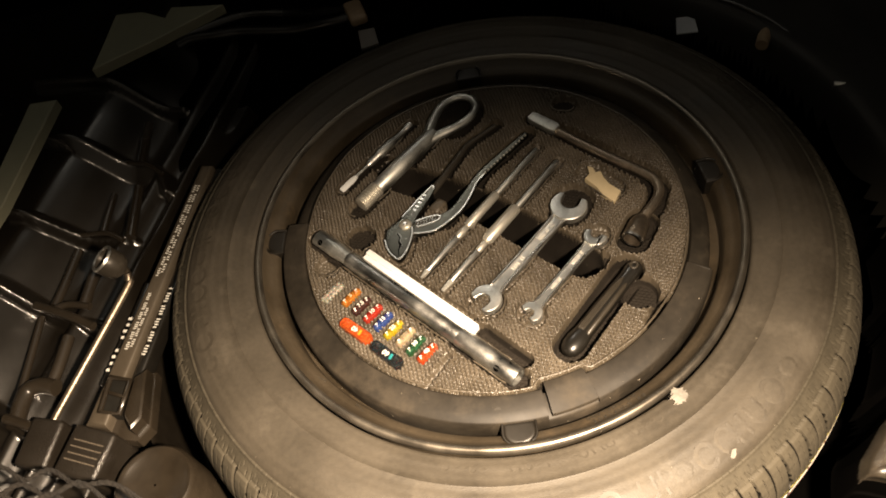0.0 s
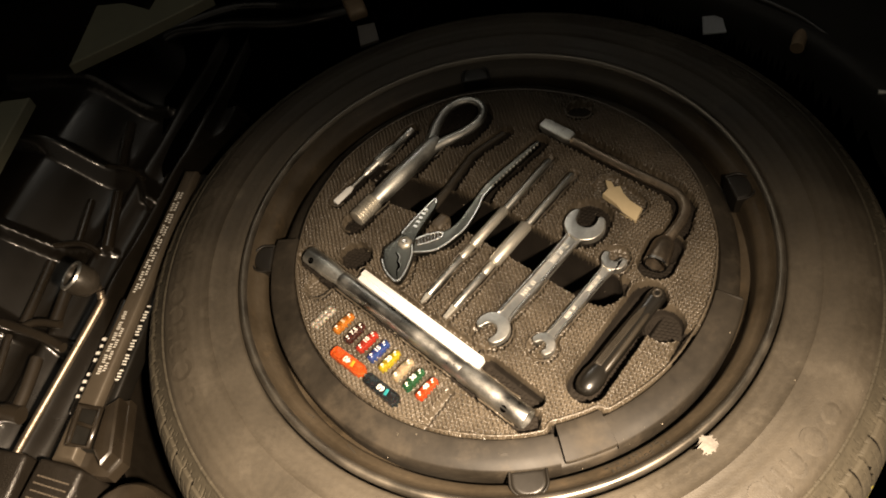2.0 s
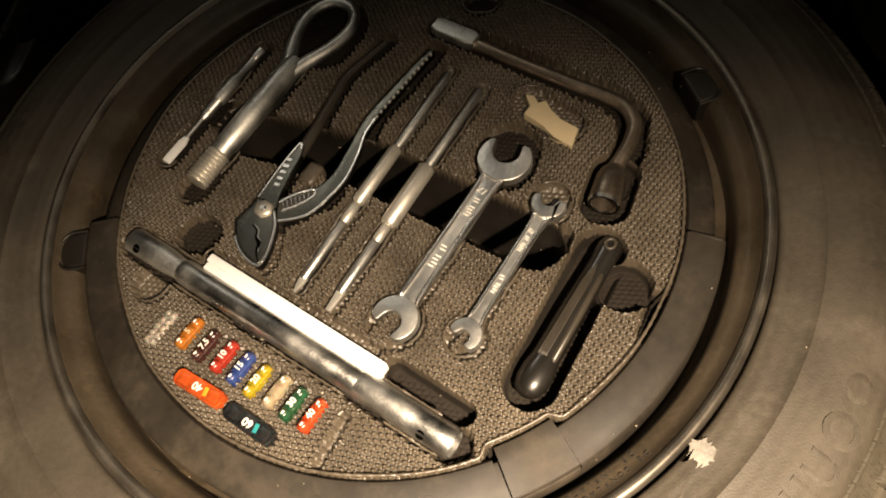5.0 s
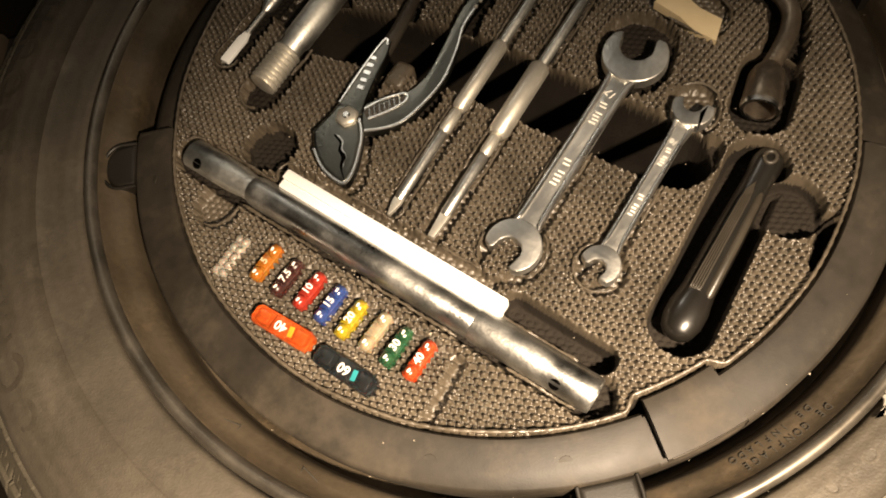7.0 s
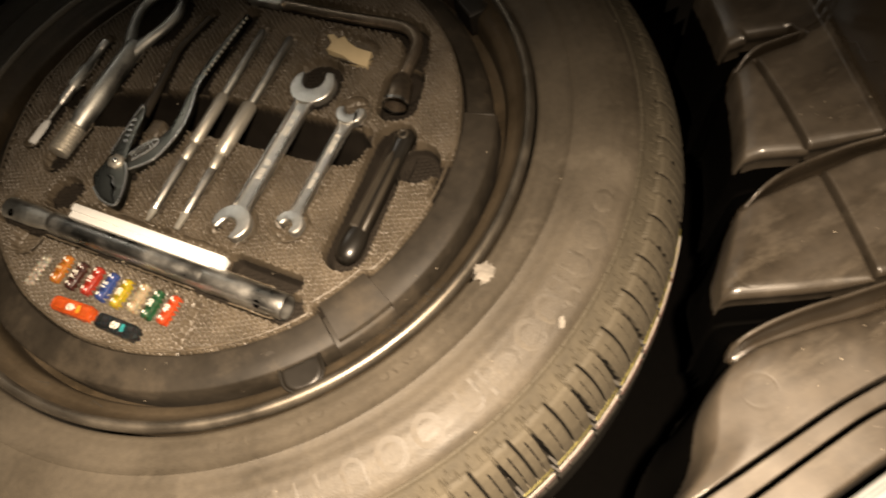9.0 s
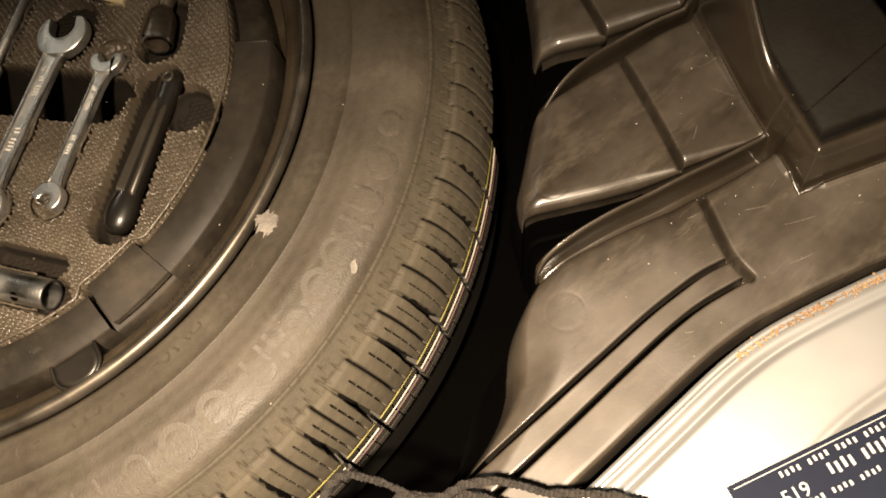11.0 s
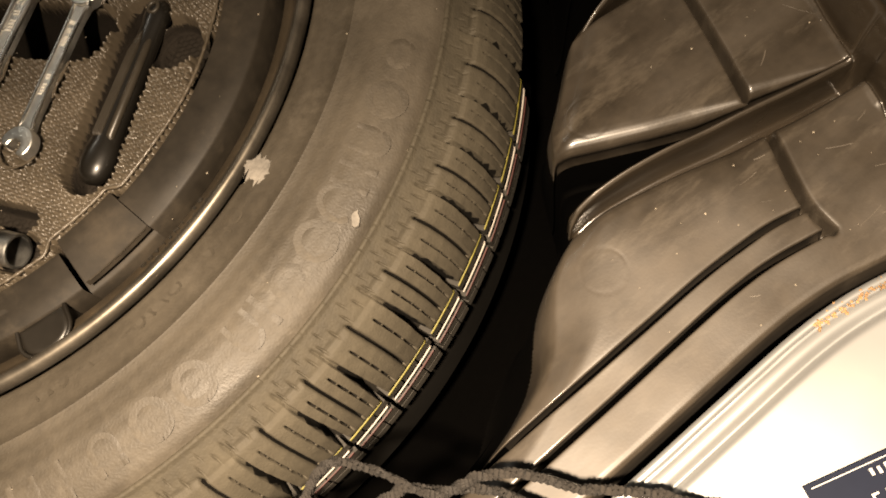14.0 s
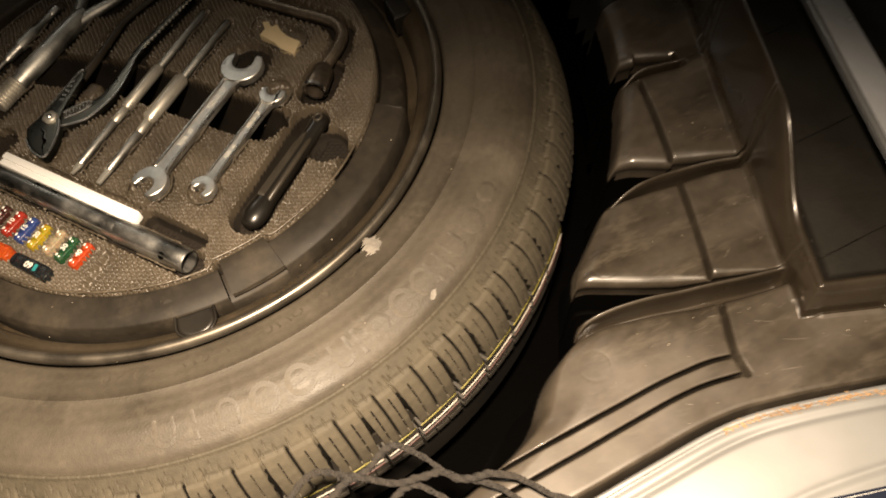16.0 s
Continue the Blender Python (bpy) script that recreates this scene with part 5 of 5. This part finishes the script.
fuse(pose(-0.1098, -0.1056, 0.0008, 0, 0, 127.0), 0.0315, 0.0096, fuse_plastic("black_fuse_plastic", (0.012, 0.014, 0.016)), "large black plastic blade fuse pushed into foam", "60", M_INK, strip=material("teal_strip", (0.02, 0.22, 0.24), 0.4))
clear = fuse_plastic("frosted_fuse_plastic", (0.48, 0.43, 0.36))
cf = thing("blade_fuse", pose(-0.1457, -0.0324, -0.0012, 0, 0, 37.5), "frosted clear plastic fuse sunk into the foam", "fuse", "spare fuses in the foam")
part("body", plate("body", soft_box(0.0225, 0.0078, 0.0020), -0.006, 0.0002, clear, 0.0010, 3), cf)
for k in range(10):
    x, y = -0.0088 + 0.0043 * (k // 2), 0.0018 * (-1) ** k
    part("lobe", tube("lobe", [(x, y, -0.001), (x, y, 0.0004), (x, y, 0.0013), (x, y, 0.0017)], [0.0021, 0.0021, 0.0015, 0.0005], clear, 10), cf)

# ---- black grip in its hollow ----
gr = thing("tool_grip", pose(0.0335, -0.1335, -0.0062, 0, 0, 38.5), "glossy black plastic tool grip lying in a hollow", "tool handle")
spine = [(-0.0118, 0.0015), (-0.0108, 0.0050), (-0.0080, 0.0080), (-0.0030, 0.0098), (0.0040, 0.0100), (0.0090, 0.0090), (0.0130, 0.0084), (0.0400, 0.0082), (0.0640, 0.0074), (0.0740, 0.0072), (0.0800, 0.0080), (0.0840, 0.0080), (0.0880, 0.0064), (0.0902, 0.0036), (0.0908, 0.0010)]
part("core", tube("core", [(x, 0, 0) for x, r in spine], [0.88 * r for x, r in spine], M_BLACK, 28, flat=0.80), gr)
# ribs, bar and boss in a lighter black than the core
part("rib_bed", plate("rib_bed", [(0.0105, -0.0012), (0.060, -0.0010), (0.070, 0.0004), (0.064, 0.0030), (0.0105, 0.0042)], 0.0030, 0.0062, M_GRIP, 0.0008, 2), gr, "raised bed of the ribs")
for k in range(5):
    y = -0.0004 + 0.0010 * k
    part("grip_rib", tube("grip_rib", [(0.0112, y, 0.0058), (0.013, y, 0.0064), (0.058, y * 0.8, 0.0064), (0.065 - 0.0008 * k, y * 0.7, 0.0056)], 0.00042, M_GRIP, 8), gr, "fine raised rib")
part("side_bar", tube("side_bar", [(0.010, -0.0046, 0.0030), (0.012, -0.0046, 0.0040), (0.040, -0.0044, 0.0040), (0.062, -0.0038, 0.0036), (0.068, -0.0034, 0.0026)], [0.0012, 0.0021, 0.0021, 0.0019, 0.0010], M_GRIP, 14), gr, "raised lighter side bar")
part("hanging_boss", tube("hanging_boss", [(0.0835 + 0.0030 * math.cos(a), 0.0026 * math.sin(a), 0.0056) for a in np.linspace(0, 2 * math.pi, 20)], 0.0010, M_GRIP, 8), gr, "round boss at the end")


# ---- left side: jack, wrench, foam blocks ----
jack = thing("car_jack", pose(-0.3665, -0.0815, -0.046, 0, 0, 69.2), "dark grey steel car jack with white printing, stowed", "jack")
M_JACK = material("grey_jack_steel", (0.070, 0.057, 0.041), 0.40, metal=0.2, vary=0.25, bump=0.08)
part("beam", plate("beam", [(0.0, -0.0110), (0.29, -0.0070), (0.29, 0.0065), (0.0, 0.0095)], -0.022, 0.014, M_JACK, 0.0060, 6), jack)
part("side_strip", block("side_strip", 0.25, 0.0095, 0.020, M_BLACK, 0.003, 3), jack, "black lower rail with white print", pose(0.165, -0.0150, -0.001, 0, 0, 0.7))
part("side_strip", block("side_strip", 0.11, 0.0070, 0.018, M_BLACK, 0.003, 3), jack, "black lower rail with white print", pose(0.095, 0.0150, -0.004, 0, 0, -0.5))
for y0, x0, x1, n, h in ((0.0006, 0.072, 0.134, 30, 0.0030), (-0.0034, 0.075, 0.118, 20, 0.0024), (0.0010, 0.150, 0.262, 44, 0.0024), (-0.0026, 0.154, 0.262, 38, 0.0022)):
    bars(jack, "printed_mark", x0, x1, y0, 0.0141, h, n, M_INK)
bars(jack, "printed_mark", 0.070, 0.142, -0.0150, 0.0092, 0.0036, 26, M_INK)
bars(jack, "printed_mark", 0.052, 0.118, 0.0150, 0.0052, 0.0046, 10, M_INK)
for i, (x, y) in enumerate(((0.285, -0.016), (0.300, -0.020), (0.315, -0.024))):
    part("chain_link", tube("chain_link", [(x + 0.006 * math.cos(a), y + 0.0035 * math.sin(a), -0.004) for a in np.linspace(0, 2 * math.pi, 13)], 0.0011, M_ZINC, 6), jack)

lever = thing("jack_wrench", pose(-0.3265, 0.0350, 0.0), "dark steel socket wrench lying beside the jack", "wrench")
part("rod", tube("rod", smooth_path([(-0.0790, -0.1090, -0.034), (-0.0741, -0.1007, -0.030), (-0.0030, -0.0100, -0.002), (0.0020, 0.0000, 0.002), (0.0030, 0.0050, 0.008), (0.0020, 0.0050, 0.016)], 6), 0.0032, M_RUSTY, 12), lever)
ax = (-0.50, 0.12, 0.86)
part("socket", turned("socket", [(0.0, 0.0045), (0.004, 0.0105), (0.010, 0.0128), (0.022, 0.0128), (0.0232, 0.0120), (0.0233, 0.0104), (0.0225, 0.0096), (0.006, 0.0090), (0.0059, 0.0001)], (0.002, 0.005, 0.010), ax, M_IRON), lever, "open hexagon socket")
part("socket_rim", turned("socket_rim", [(0.0218, 0.0129), (0.0236, 0.0124), (0.0238, 0.0108), (0.0228, 0.0098)], (0.002, 0.005, 0.010), ax, M_STEEL), lever, "bright steel rim")

M_BLOCK_MARK = material("moulded_print", (0.085, 0.070, 0.052), 0.6, vary=0.2)
M_BLOCK = material("grey_foam_block", (0.013, 0.0105, 0.0078), 0.36, vary=0.3, scale=120, bump=0.5, bump_scale=900)
for cx, cy, sx, sy, turn, lab in ((-0.411, -0.084, 0.042, 0.030, 68, "worn dark grey foam block, tall, by the jack"), (-0.370, -0.104, 0.042, 0.040, 62, "worn dark grey foam block under the jack foot")):
    fb = new("foam_block", block("foam_block", sx, sy, 0.075, M_BLOCK, 0.004, 3))
    fb.matrix_basis = pose(cx, cy, -0.062, 3, -4, turn)
    tagged(fb, lab, "foam block", "foam blocks under the jack")
    if sy > 0.035:
        for row in range(4):
            for k in range(9):
                part("moulded_mark", block("moulded_mark", 0.0011, 0.0022 + 0.0008 * ((k * 7 + row) % 2), 0.0004, M_BLOCK_MARK, 0.0, 1), fb, at=pose(0.008 - 0.0055 * row, -0.013 + 0.0032 * k, 0.0377))

bracket = thing("jack_bracket", pose(-0.338, -0.064, -0.055, 0, 0, -12), "black plastic retaining bracket with open pocket", "bracket")
outer = [(-0.020, -0.030), (0.012, -0.034), (0.021, -0.022), (0.014, 0.030), (-0.016, 0.028)]
part("base", plate("base", outer, 0.0, 0.012, M_GLOSS, 0.002, 2), bracket)
part("pocket_rim", tube("pocket_rim", [(-0.019, 0.020, 0.026), (-0.020, -0.012, 0.026), (-0.002, -0.015, 0.026), (0.000, 0.016, 0.026), (-0.019, 0.020, 0.026)], 0.0024, M_GLOSS, 8), bracket)
part("pocket_floor", plate("pocket_floor", [(-0.0185, 0.019), (-0.0195, -0.012), (-0.002, -0.015), (0.000, 0.016)], 0.010, 0.0240, M_CARPET, 0.0005, 1), bracket, "dark pocket inside")
part("pocket_web", block("pocket_web", 0.016, 0.003, 0.012, M_GLOSS, 0.0008, 2), bracket, at=pose(-0.009, 0.003, 0.0215, 0, 0, -18))
part("flank", plate("flank", [(0.002, -0.016), (0.012, -0.030), (0.019, -0.020), (0.013, 0.026), (0.003, 0.018)], 0.010, 0.028, M_GLOSS, 0.004, 3), bracket, "curved glossy flank")

structure("trim_boss", lathe("trim_boss", [(0.001, 0.026), (0.024, 0.026), (0.027, 0.029), (0.031, 0.030), (0.034, 0.027), (0.037, -0.06)], M_GLOSS, 40), "rounded black plastic boss in the side trim", "boot trim", pose(-0.318, -0.142, -0.070))

# rounded ribs and pipes moulded on the left trim
for n, (line, r) in enumerate((
        ([(-0.406, -0.0319, -0.036), (-0.4202, -0.0258, -0.036), (-0.4317, -0.0276, -0.036), (-0.4368, -0.0399, -0.036), (-0.4398, -0.0613, -0.036)], 0.0075),
        ([(-0.4181, 0.0614, -0.04), (-0.4108, 0.0826, -0.04), (-0.399, 0.1235, -0.04)], 0.0045),
        ([(-0.3886, 0.0544, -0.04), (-0.3844, 0.0719, -0.04), (-0.3785, 0.0983, -0.04)], 0.0055),
        ([(-0.4302, 0.0524, -0.04), (-0.438, -0.0015, -0.04), (-0.4465, -0.0518, -0.04)], 0.0035),
        ([(-0.4012, 0.0216, -0.04), (-0.407, -0.0038, -0.04), (-0.4145, -0.0276, -0.04)], 0.0055),
        ([(-0.431, 0.0601, -0.03), (-0.4102, 0.0471, -0.03), (-0.3884, 0.032, -0.03), (-0.3725, 0.0189, -0.03)], 0.0042),
        ([(-0.4173, 0.0536, -0.034), (-0.4007, 0.0544, -0.034), (-0.3794, 0.0459, -0.034)], 0.0035),
        ([(-0.339, 0.189, -0.040), (-0.3425, 0.156, -0.040), (-0.346, 0.123, -0.040)], 0.0055),
        ([(-0.367, 0.190, -0.042), (-0.3715, 0.166, -0.042), (-0.376, 0.141, -0.042)], 0.0040),
        ([(-0.330, 0.283, -0.040), (-0.334, 0.250, -0.040), (-0.337, 0.222, -0.040)], 0.0050),
        ([(-0.422, 0.142, -0.033), (-0.392, 0.136, -0.033), (-0.366, 0.130, -0.033), (-0.351, 0.118, -0.036)], 0.0030),
        ([(-0.407, 0.243, -0.034), (-0.365, 0.229, -0.034), (-0.330, 0.215, -0.034), (-0.312, 0.196, -0.036)], 0.0028),
        ([(-0.4458, -0.0535, -0.03), (-0.4335, -0.0608, -0.03), (-0.4194, -0.0693, -0.03)], 0.0045))):
    structure("trim_rib_%d" % (n + 1), tube("trim_rib", smooth_path(line, 6), r, M_GLOSS, 12), "rounded glossy black rib on the side trim", "boot trim")

# ---- pale body panels behind the left trim ----
for nm, out in (("body_panel_1", [(-0.4524, 0.1043), (-0.4588, 0.1468), (-0.4271, 0.2783), (-0.3977, 0.2741), (-0.4374, 0.1395)]), ("body_panel_2", [(-0.3615, 0.308), (-0.3394, 0.3964), (-0.3078, 0.3886), (-0.2816, 0.3665), (-0.2748, 0.383), (-0.2151, 0.3631), (-0.2896, 0.3325)])):
    structure(nm, plate(nm, out, 0.018, 0.030, M_BODY, 0.001, 1), "dull grey-green painted body metal", "body panel")

# ---- black conduits and small fittings at the front of the well ----
hose = thing("cable_conduit", pose(-0.18, 0.35, 0.0), "glossy black cable conduits along the boot floor", "conduit")
for pts, r in (([(-0.120, 0.050, -0.026), (-0.096, 0.058, -0.022), (-0.062, 0.068, -0.022), (-0.029, 0.070, -0.022), (0.000, 0.062, -0.022), (0.030, 0.049, -0.022), (0.075, 0.020, -0.012), (0.100, 0.004, -0.004)], 0.0070), ([(-0.120, 0.047, -0.026), (-0.096, 0.052, -0.022), (-0.062, 0.046, -0.022), (-0.030, 0.040, -0.022), (0.027, 0.016, -0.020), (0.070, -0.002, -0.010), (0.100, -0.010, -0.004)], 0.0065)):
    part("conduit", tube("conduit", smooth_path([(x, y, z - 0.008) for x, y, z in pts], 8), r, M_BLACK, 14), hose)
M_BRONZE = material("tan_strap", (0.22, 0.16, 0.10), 0.45, vary=0.2, bump=0.1)
strap = new("strap_clip", block("strap_clip", 0.020, 0.036, 0.012, M_BRONZE, 0.004, 3))
strap.matrix_basis = pose(-0.076, 0.337, -0.006, 0, 0, 8)
tagged(strap, "tan plastic strap clip round the conduits", "clip")
M_TAB = material("grey_tab", (0.13, 0.12, 0.11), 0.6, vary=0.15)
gt = new("plastic_tab", plate("plastic_tab", [(-0.010, -0.013), (0.010, -0.011), (0.009, 0.012), (-0.009, 0.013)], -0.002, 0.002, M_TAB, 0.0008, 2))
gt.matrix_basis = pose(-0.069, 0.300, -0.016, 12, 0, 0)
tagged(gt, "dark grey plastic tab behind the tyre", "tab")
tg = new("paper_tag", plate("paper_tag", [(-0.0125, -0.0105), (0.0085, -0.0150), (0.0135, 0.0090), (-0.0040, 0.0130)], -0.0008, 0.0008, M_LINE, 0.0003, 1))
tg.matrix_basis = pose(0.2510, 0.1970, -0.0200, 0, 0, 0)
tagged(tg, "pale grey tag standing behind the tyre", "tag")
cp = new("body_clip", tube("body_clip", [(0, 0, 0), (0.008, 0.011, 0), (0.014, 0.019, 0)], [0.006, 0.0065, 0.005], M_BRONZE, 12))
cp.matrix_basis = pose(0.2985, 0.1265, -0.006)
tagged(cp, "tan plastic body clip on dark trim", "clip")
ed = new("metal_edge", tube("metal_edge", [(0.332, 0.0525, -0.002), (0.352, 0.043, -0.002), (0.395, 0.024, -0.002)], 0.0022, M_DULL, 8))
tagged(ed, "thin metal edge beside the wheel well", "metal edge")
wb = new("loose_wire", tube("loose_wire", smooth_path([(0.285, 0.200, 0.0), (0.300, 0.178, 0.002), (0.318, 0.148, 0.0), (0.335, 0.100, -0.004), (0.340, 0.062, -0.004)], 6), 0.0024, M_BLACK, 8))
tagged(wb, "glossy black wire along the boot side", "wire")
chip = new("white_chip", plate("white_chip", [(-0.006, -0.005), (0.006, -0.001), (-0.004, 0.007)], -0.001, 0.003, M_WHITE, 0.0005, 1))
chip.matrix_basis = pose(-0.1905, 0.3435, -0.100)
tagged(chip, "small white plastic chip behind the tyre", "chip")

# ---- right rail ----
rail = thing("side_rail", pose(0.395, -0.230, 0.030), "silver-grey painted metal rail beside the boot trim", "rail")
part("face", plate("face", [(-0.060, -0.200), (-0.036, -0.205), (0.066, 0.110), (0.046, 0.118)], -0.004, 0.002, M_LINE, 0.0012, 2), rail)
part("raised_edge", tube("raised_edge", [(-0.060, -0.200, 0.002), (0.046, 0.118, 0.002)], 0.0024, M_PAINT, 8), rail)

# ---- sticker on the sill ----
st = thing("data_sticker", pose(0.2130, -0.4578, 0.0052, 0, 0, -14.8), "dark blue data sticker with white print on the sill", "sticker")
part("film", plate("film", [(-0.052, -0.022), (0.052, -0.022), (0.052, 0.0165), (-0.052, 0.0165)], -0.0004, 0.0004, M_STICKER, 0.0001, 1), st)
bars(st, "printed_mark", -0.0324, 0.014, 0.0120, 0.0006, 0.0022, 19, M_PRINT)
text(st, "519", 0.0078, pose(-0.0300, 0.0035, 0.0005), M_PRINT)
bars(st, "printed_mark", -0.0150, 0.020, 0.0062, 0.0006, 0.0042, 12, M_PRINT)
bars(st, "printed_mark", -0.0420, 0.020, -0.0010, 0.0006, 0.0020, 26, M_PRINT)
part("printed_line", block("printed_line", 0.100, 0.00035, 0.0003, M_PRINT, 0.0, 1), st, at=pose(0.0, 0.0148, 0.0006))

# ---- cargo net heaped along the sill ----
net = thing("cargo_net", pose(-0.15, -0.34, 0.02), "dark brown braided cargo net heaped along the sill", "cargo net")
NX = [-0.55, -0.41, -0.35, -0.29, -0.25, -0.15, -0.05, 0.00, 0.04, 0.055, 0.066, 0.075, 0.09, 0.10, 0.111, 0.129, 0.142]
NY = [-0.118, -0.128, -0.143, -0.180, -0.235, -0.300, -0.319, -0.322, -0.329, -0.331, -0.338, -0.350, -0.358, -0.369, -0.386, -0.395, -0.412]
for row in range(9):
    for ply in (0, 1):
        pts, radii = [], []
        for k, x in enumerate(np.arange(-0.54, 0.142 - 0.003 * row, 0.0006)):
            y = np.interp(x, NX, NY)
            ph = x * 2 * math.pi / 0.047 + row * math.pi + 0.9 * math.sin(31 * x)
            yy = y - 0.005 - 0.0092 * row + 0.0046 * math.sin(ph) + 0.0012 * math.sin(41 * x + row)
            zz = 0.021 - 0.0016 * row + 0.004 * math.sin(23 * x + row) + 0.0012 * math.cos(ph)
            tw = x * 2300 + ply * math.pi
            pts.append((x + 0.15 + 0.002 * math.sin(60 * x + 3 * row), yy + 0.34 + 0.0012 * math.sin(tw), zz - 0.02 + 0.0012 * math.cos(tw)))
            radii.append(0.00105 + 0.00010 * math.sin(k * 0.7))
        part("cord", tube("cord", pts, radii, M_CORD, 6), net)


# ---- crumbs on the foam, dust and scratches on the plastics ----
def crumbs(name, spots, mat, label, category):
    """Small irregular grains, all in one mesh."""
    verts, faces = [], []
    for x, y, z, s in spots:
        b = len(verts)
        for d in ((1, 0, 0), (-1, 0, 0), (0, 1, 0), (0, -1, 0), (0, 0, 0.8), (0, 0, -0.8)):
            verts.append(Vector((x, y, z)) + Vector(d) * s * random.uniform(0.6, 1.5))
        faces += [(b + i, b + j, b + k) for i, j, k in ((0, 2, 4), (2, 1, 4), (1, 3, 4), (3, 0, 4), (2, 0, 5), (1, 2, 5), (3, 1, 5), (0, 3, 5))]
    ob = new(name, make(name, verts, faces, mat, False))
    return tagged(ob, label, category, kind="stuff")


M_CRUMB = material("pale_crumbs", (0.30, 0.26, 0.20), 0.6, vary=0.4, scale=300)
spots = []
for k in range(230):
    x, y = random.gauss(-0.105, 0.028), random.gauss(-0.072, 0.030)
    if math.hypot(x, y) < 0.157:
        spots.append((x, y, random.uniform(-0.0004, 0.0004), random.uniform(0.00025, 0.0007)))
for k in range(120):
    a, r = random.uniform(0, 6.28), 0.155 * math.sqrt(random.random())
    spots.append((r * math.cos(a), r * math.sin(a), 0.0002, random.uniform(0.0002, 0.0005)))
crumbs("foam_crumbs", spots, M_CRUMB, "pale crumbs of dirt scattered on woven foam", "dirt")
spots = []
for k in range(160):
    x, y = random.uniform(0.17, 0.34), random.uniform(-0.385, -0.15)
    z = panel_height(x, y)
    if z > -0.006 and math.hypot(x, y) > 0.365:
        spots.append((x, y, z, random.choice((0.00015, 0.00018, 0.00025, 0.0004))))
for k in range(150):
    a, r = random.uniform(-2.6, 0.2), random.uniform(0.168, 0.284)
    z = float(np.interp(r, [0.168, 0.186, 0.188, 0.203, 0.206, 0.211, 0.2152, 0.2345, 0.256, 0.272, 0.284], [-0.0012, -0.005, -0.022, -0.0075, 0.0018, 0.0010, -0.0038, 0.0006, 0.0020, -0.0042, -0.0155]))
    spots.append((r * math.cos(a), r * math.sin(a), z, random.choice((0.00015, 0.0002, 0.0003, 0.0005))))
crumbs("dust_specks", spots, M_CRUMB, "pale dust specks on tyre, rim and trim", "dust")
verts, faces = [], []
M_SCRATCH = material("scratched_plastic", (0.060, 0.051, 0.040), 0.45, vary=0.4, scale=300)
for k in range(48):
    x, y, a, n = random.uniform(0.19, 0.33), random.uniform(-0.382, -0.20), random.gauss(-0.35, 0.35), random.uniform(0.004, 0.018)
    w = random.uniform(0.00010, 0.00022)
    b = len(verts)
    ok = True
    for q in np.linspace(0, 1, 5):
        px, py = x + n * q * math.cos(a), y + n * q * math.sin(a) + 0.001 * q * q
        z = panel_height(px, py)
        ok = ok and -0.002 < z < 0.004 and math.hypot(px, py) > 0.37
        verts += [(px, py - w, z + 0.00006), (px, py, z + 0.00016), (px, py + w, z + 0.00006)]
    if ok:
        for i in range(4):
            for j in range(2):
                faces.append((b + 3 * i + j, b + 3 * i + 3 + j, b + 3 * i + 4 + j, b + 3 * i + 1 + j))
tagged(new("scratches", make("scratches", verts, faces, M_SCRATCH)), "fine pale scratches in black trim plastic", "scratches", kind="stuff")
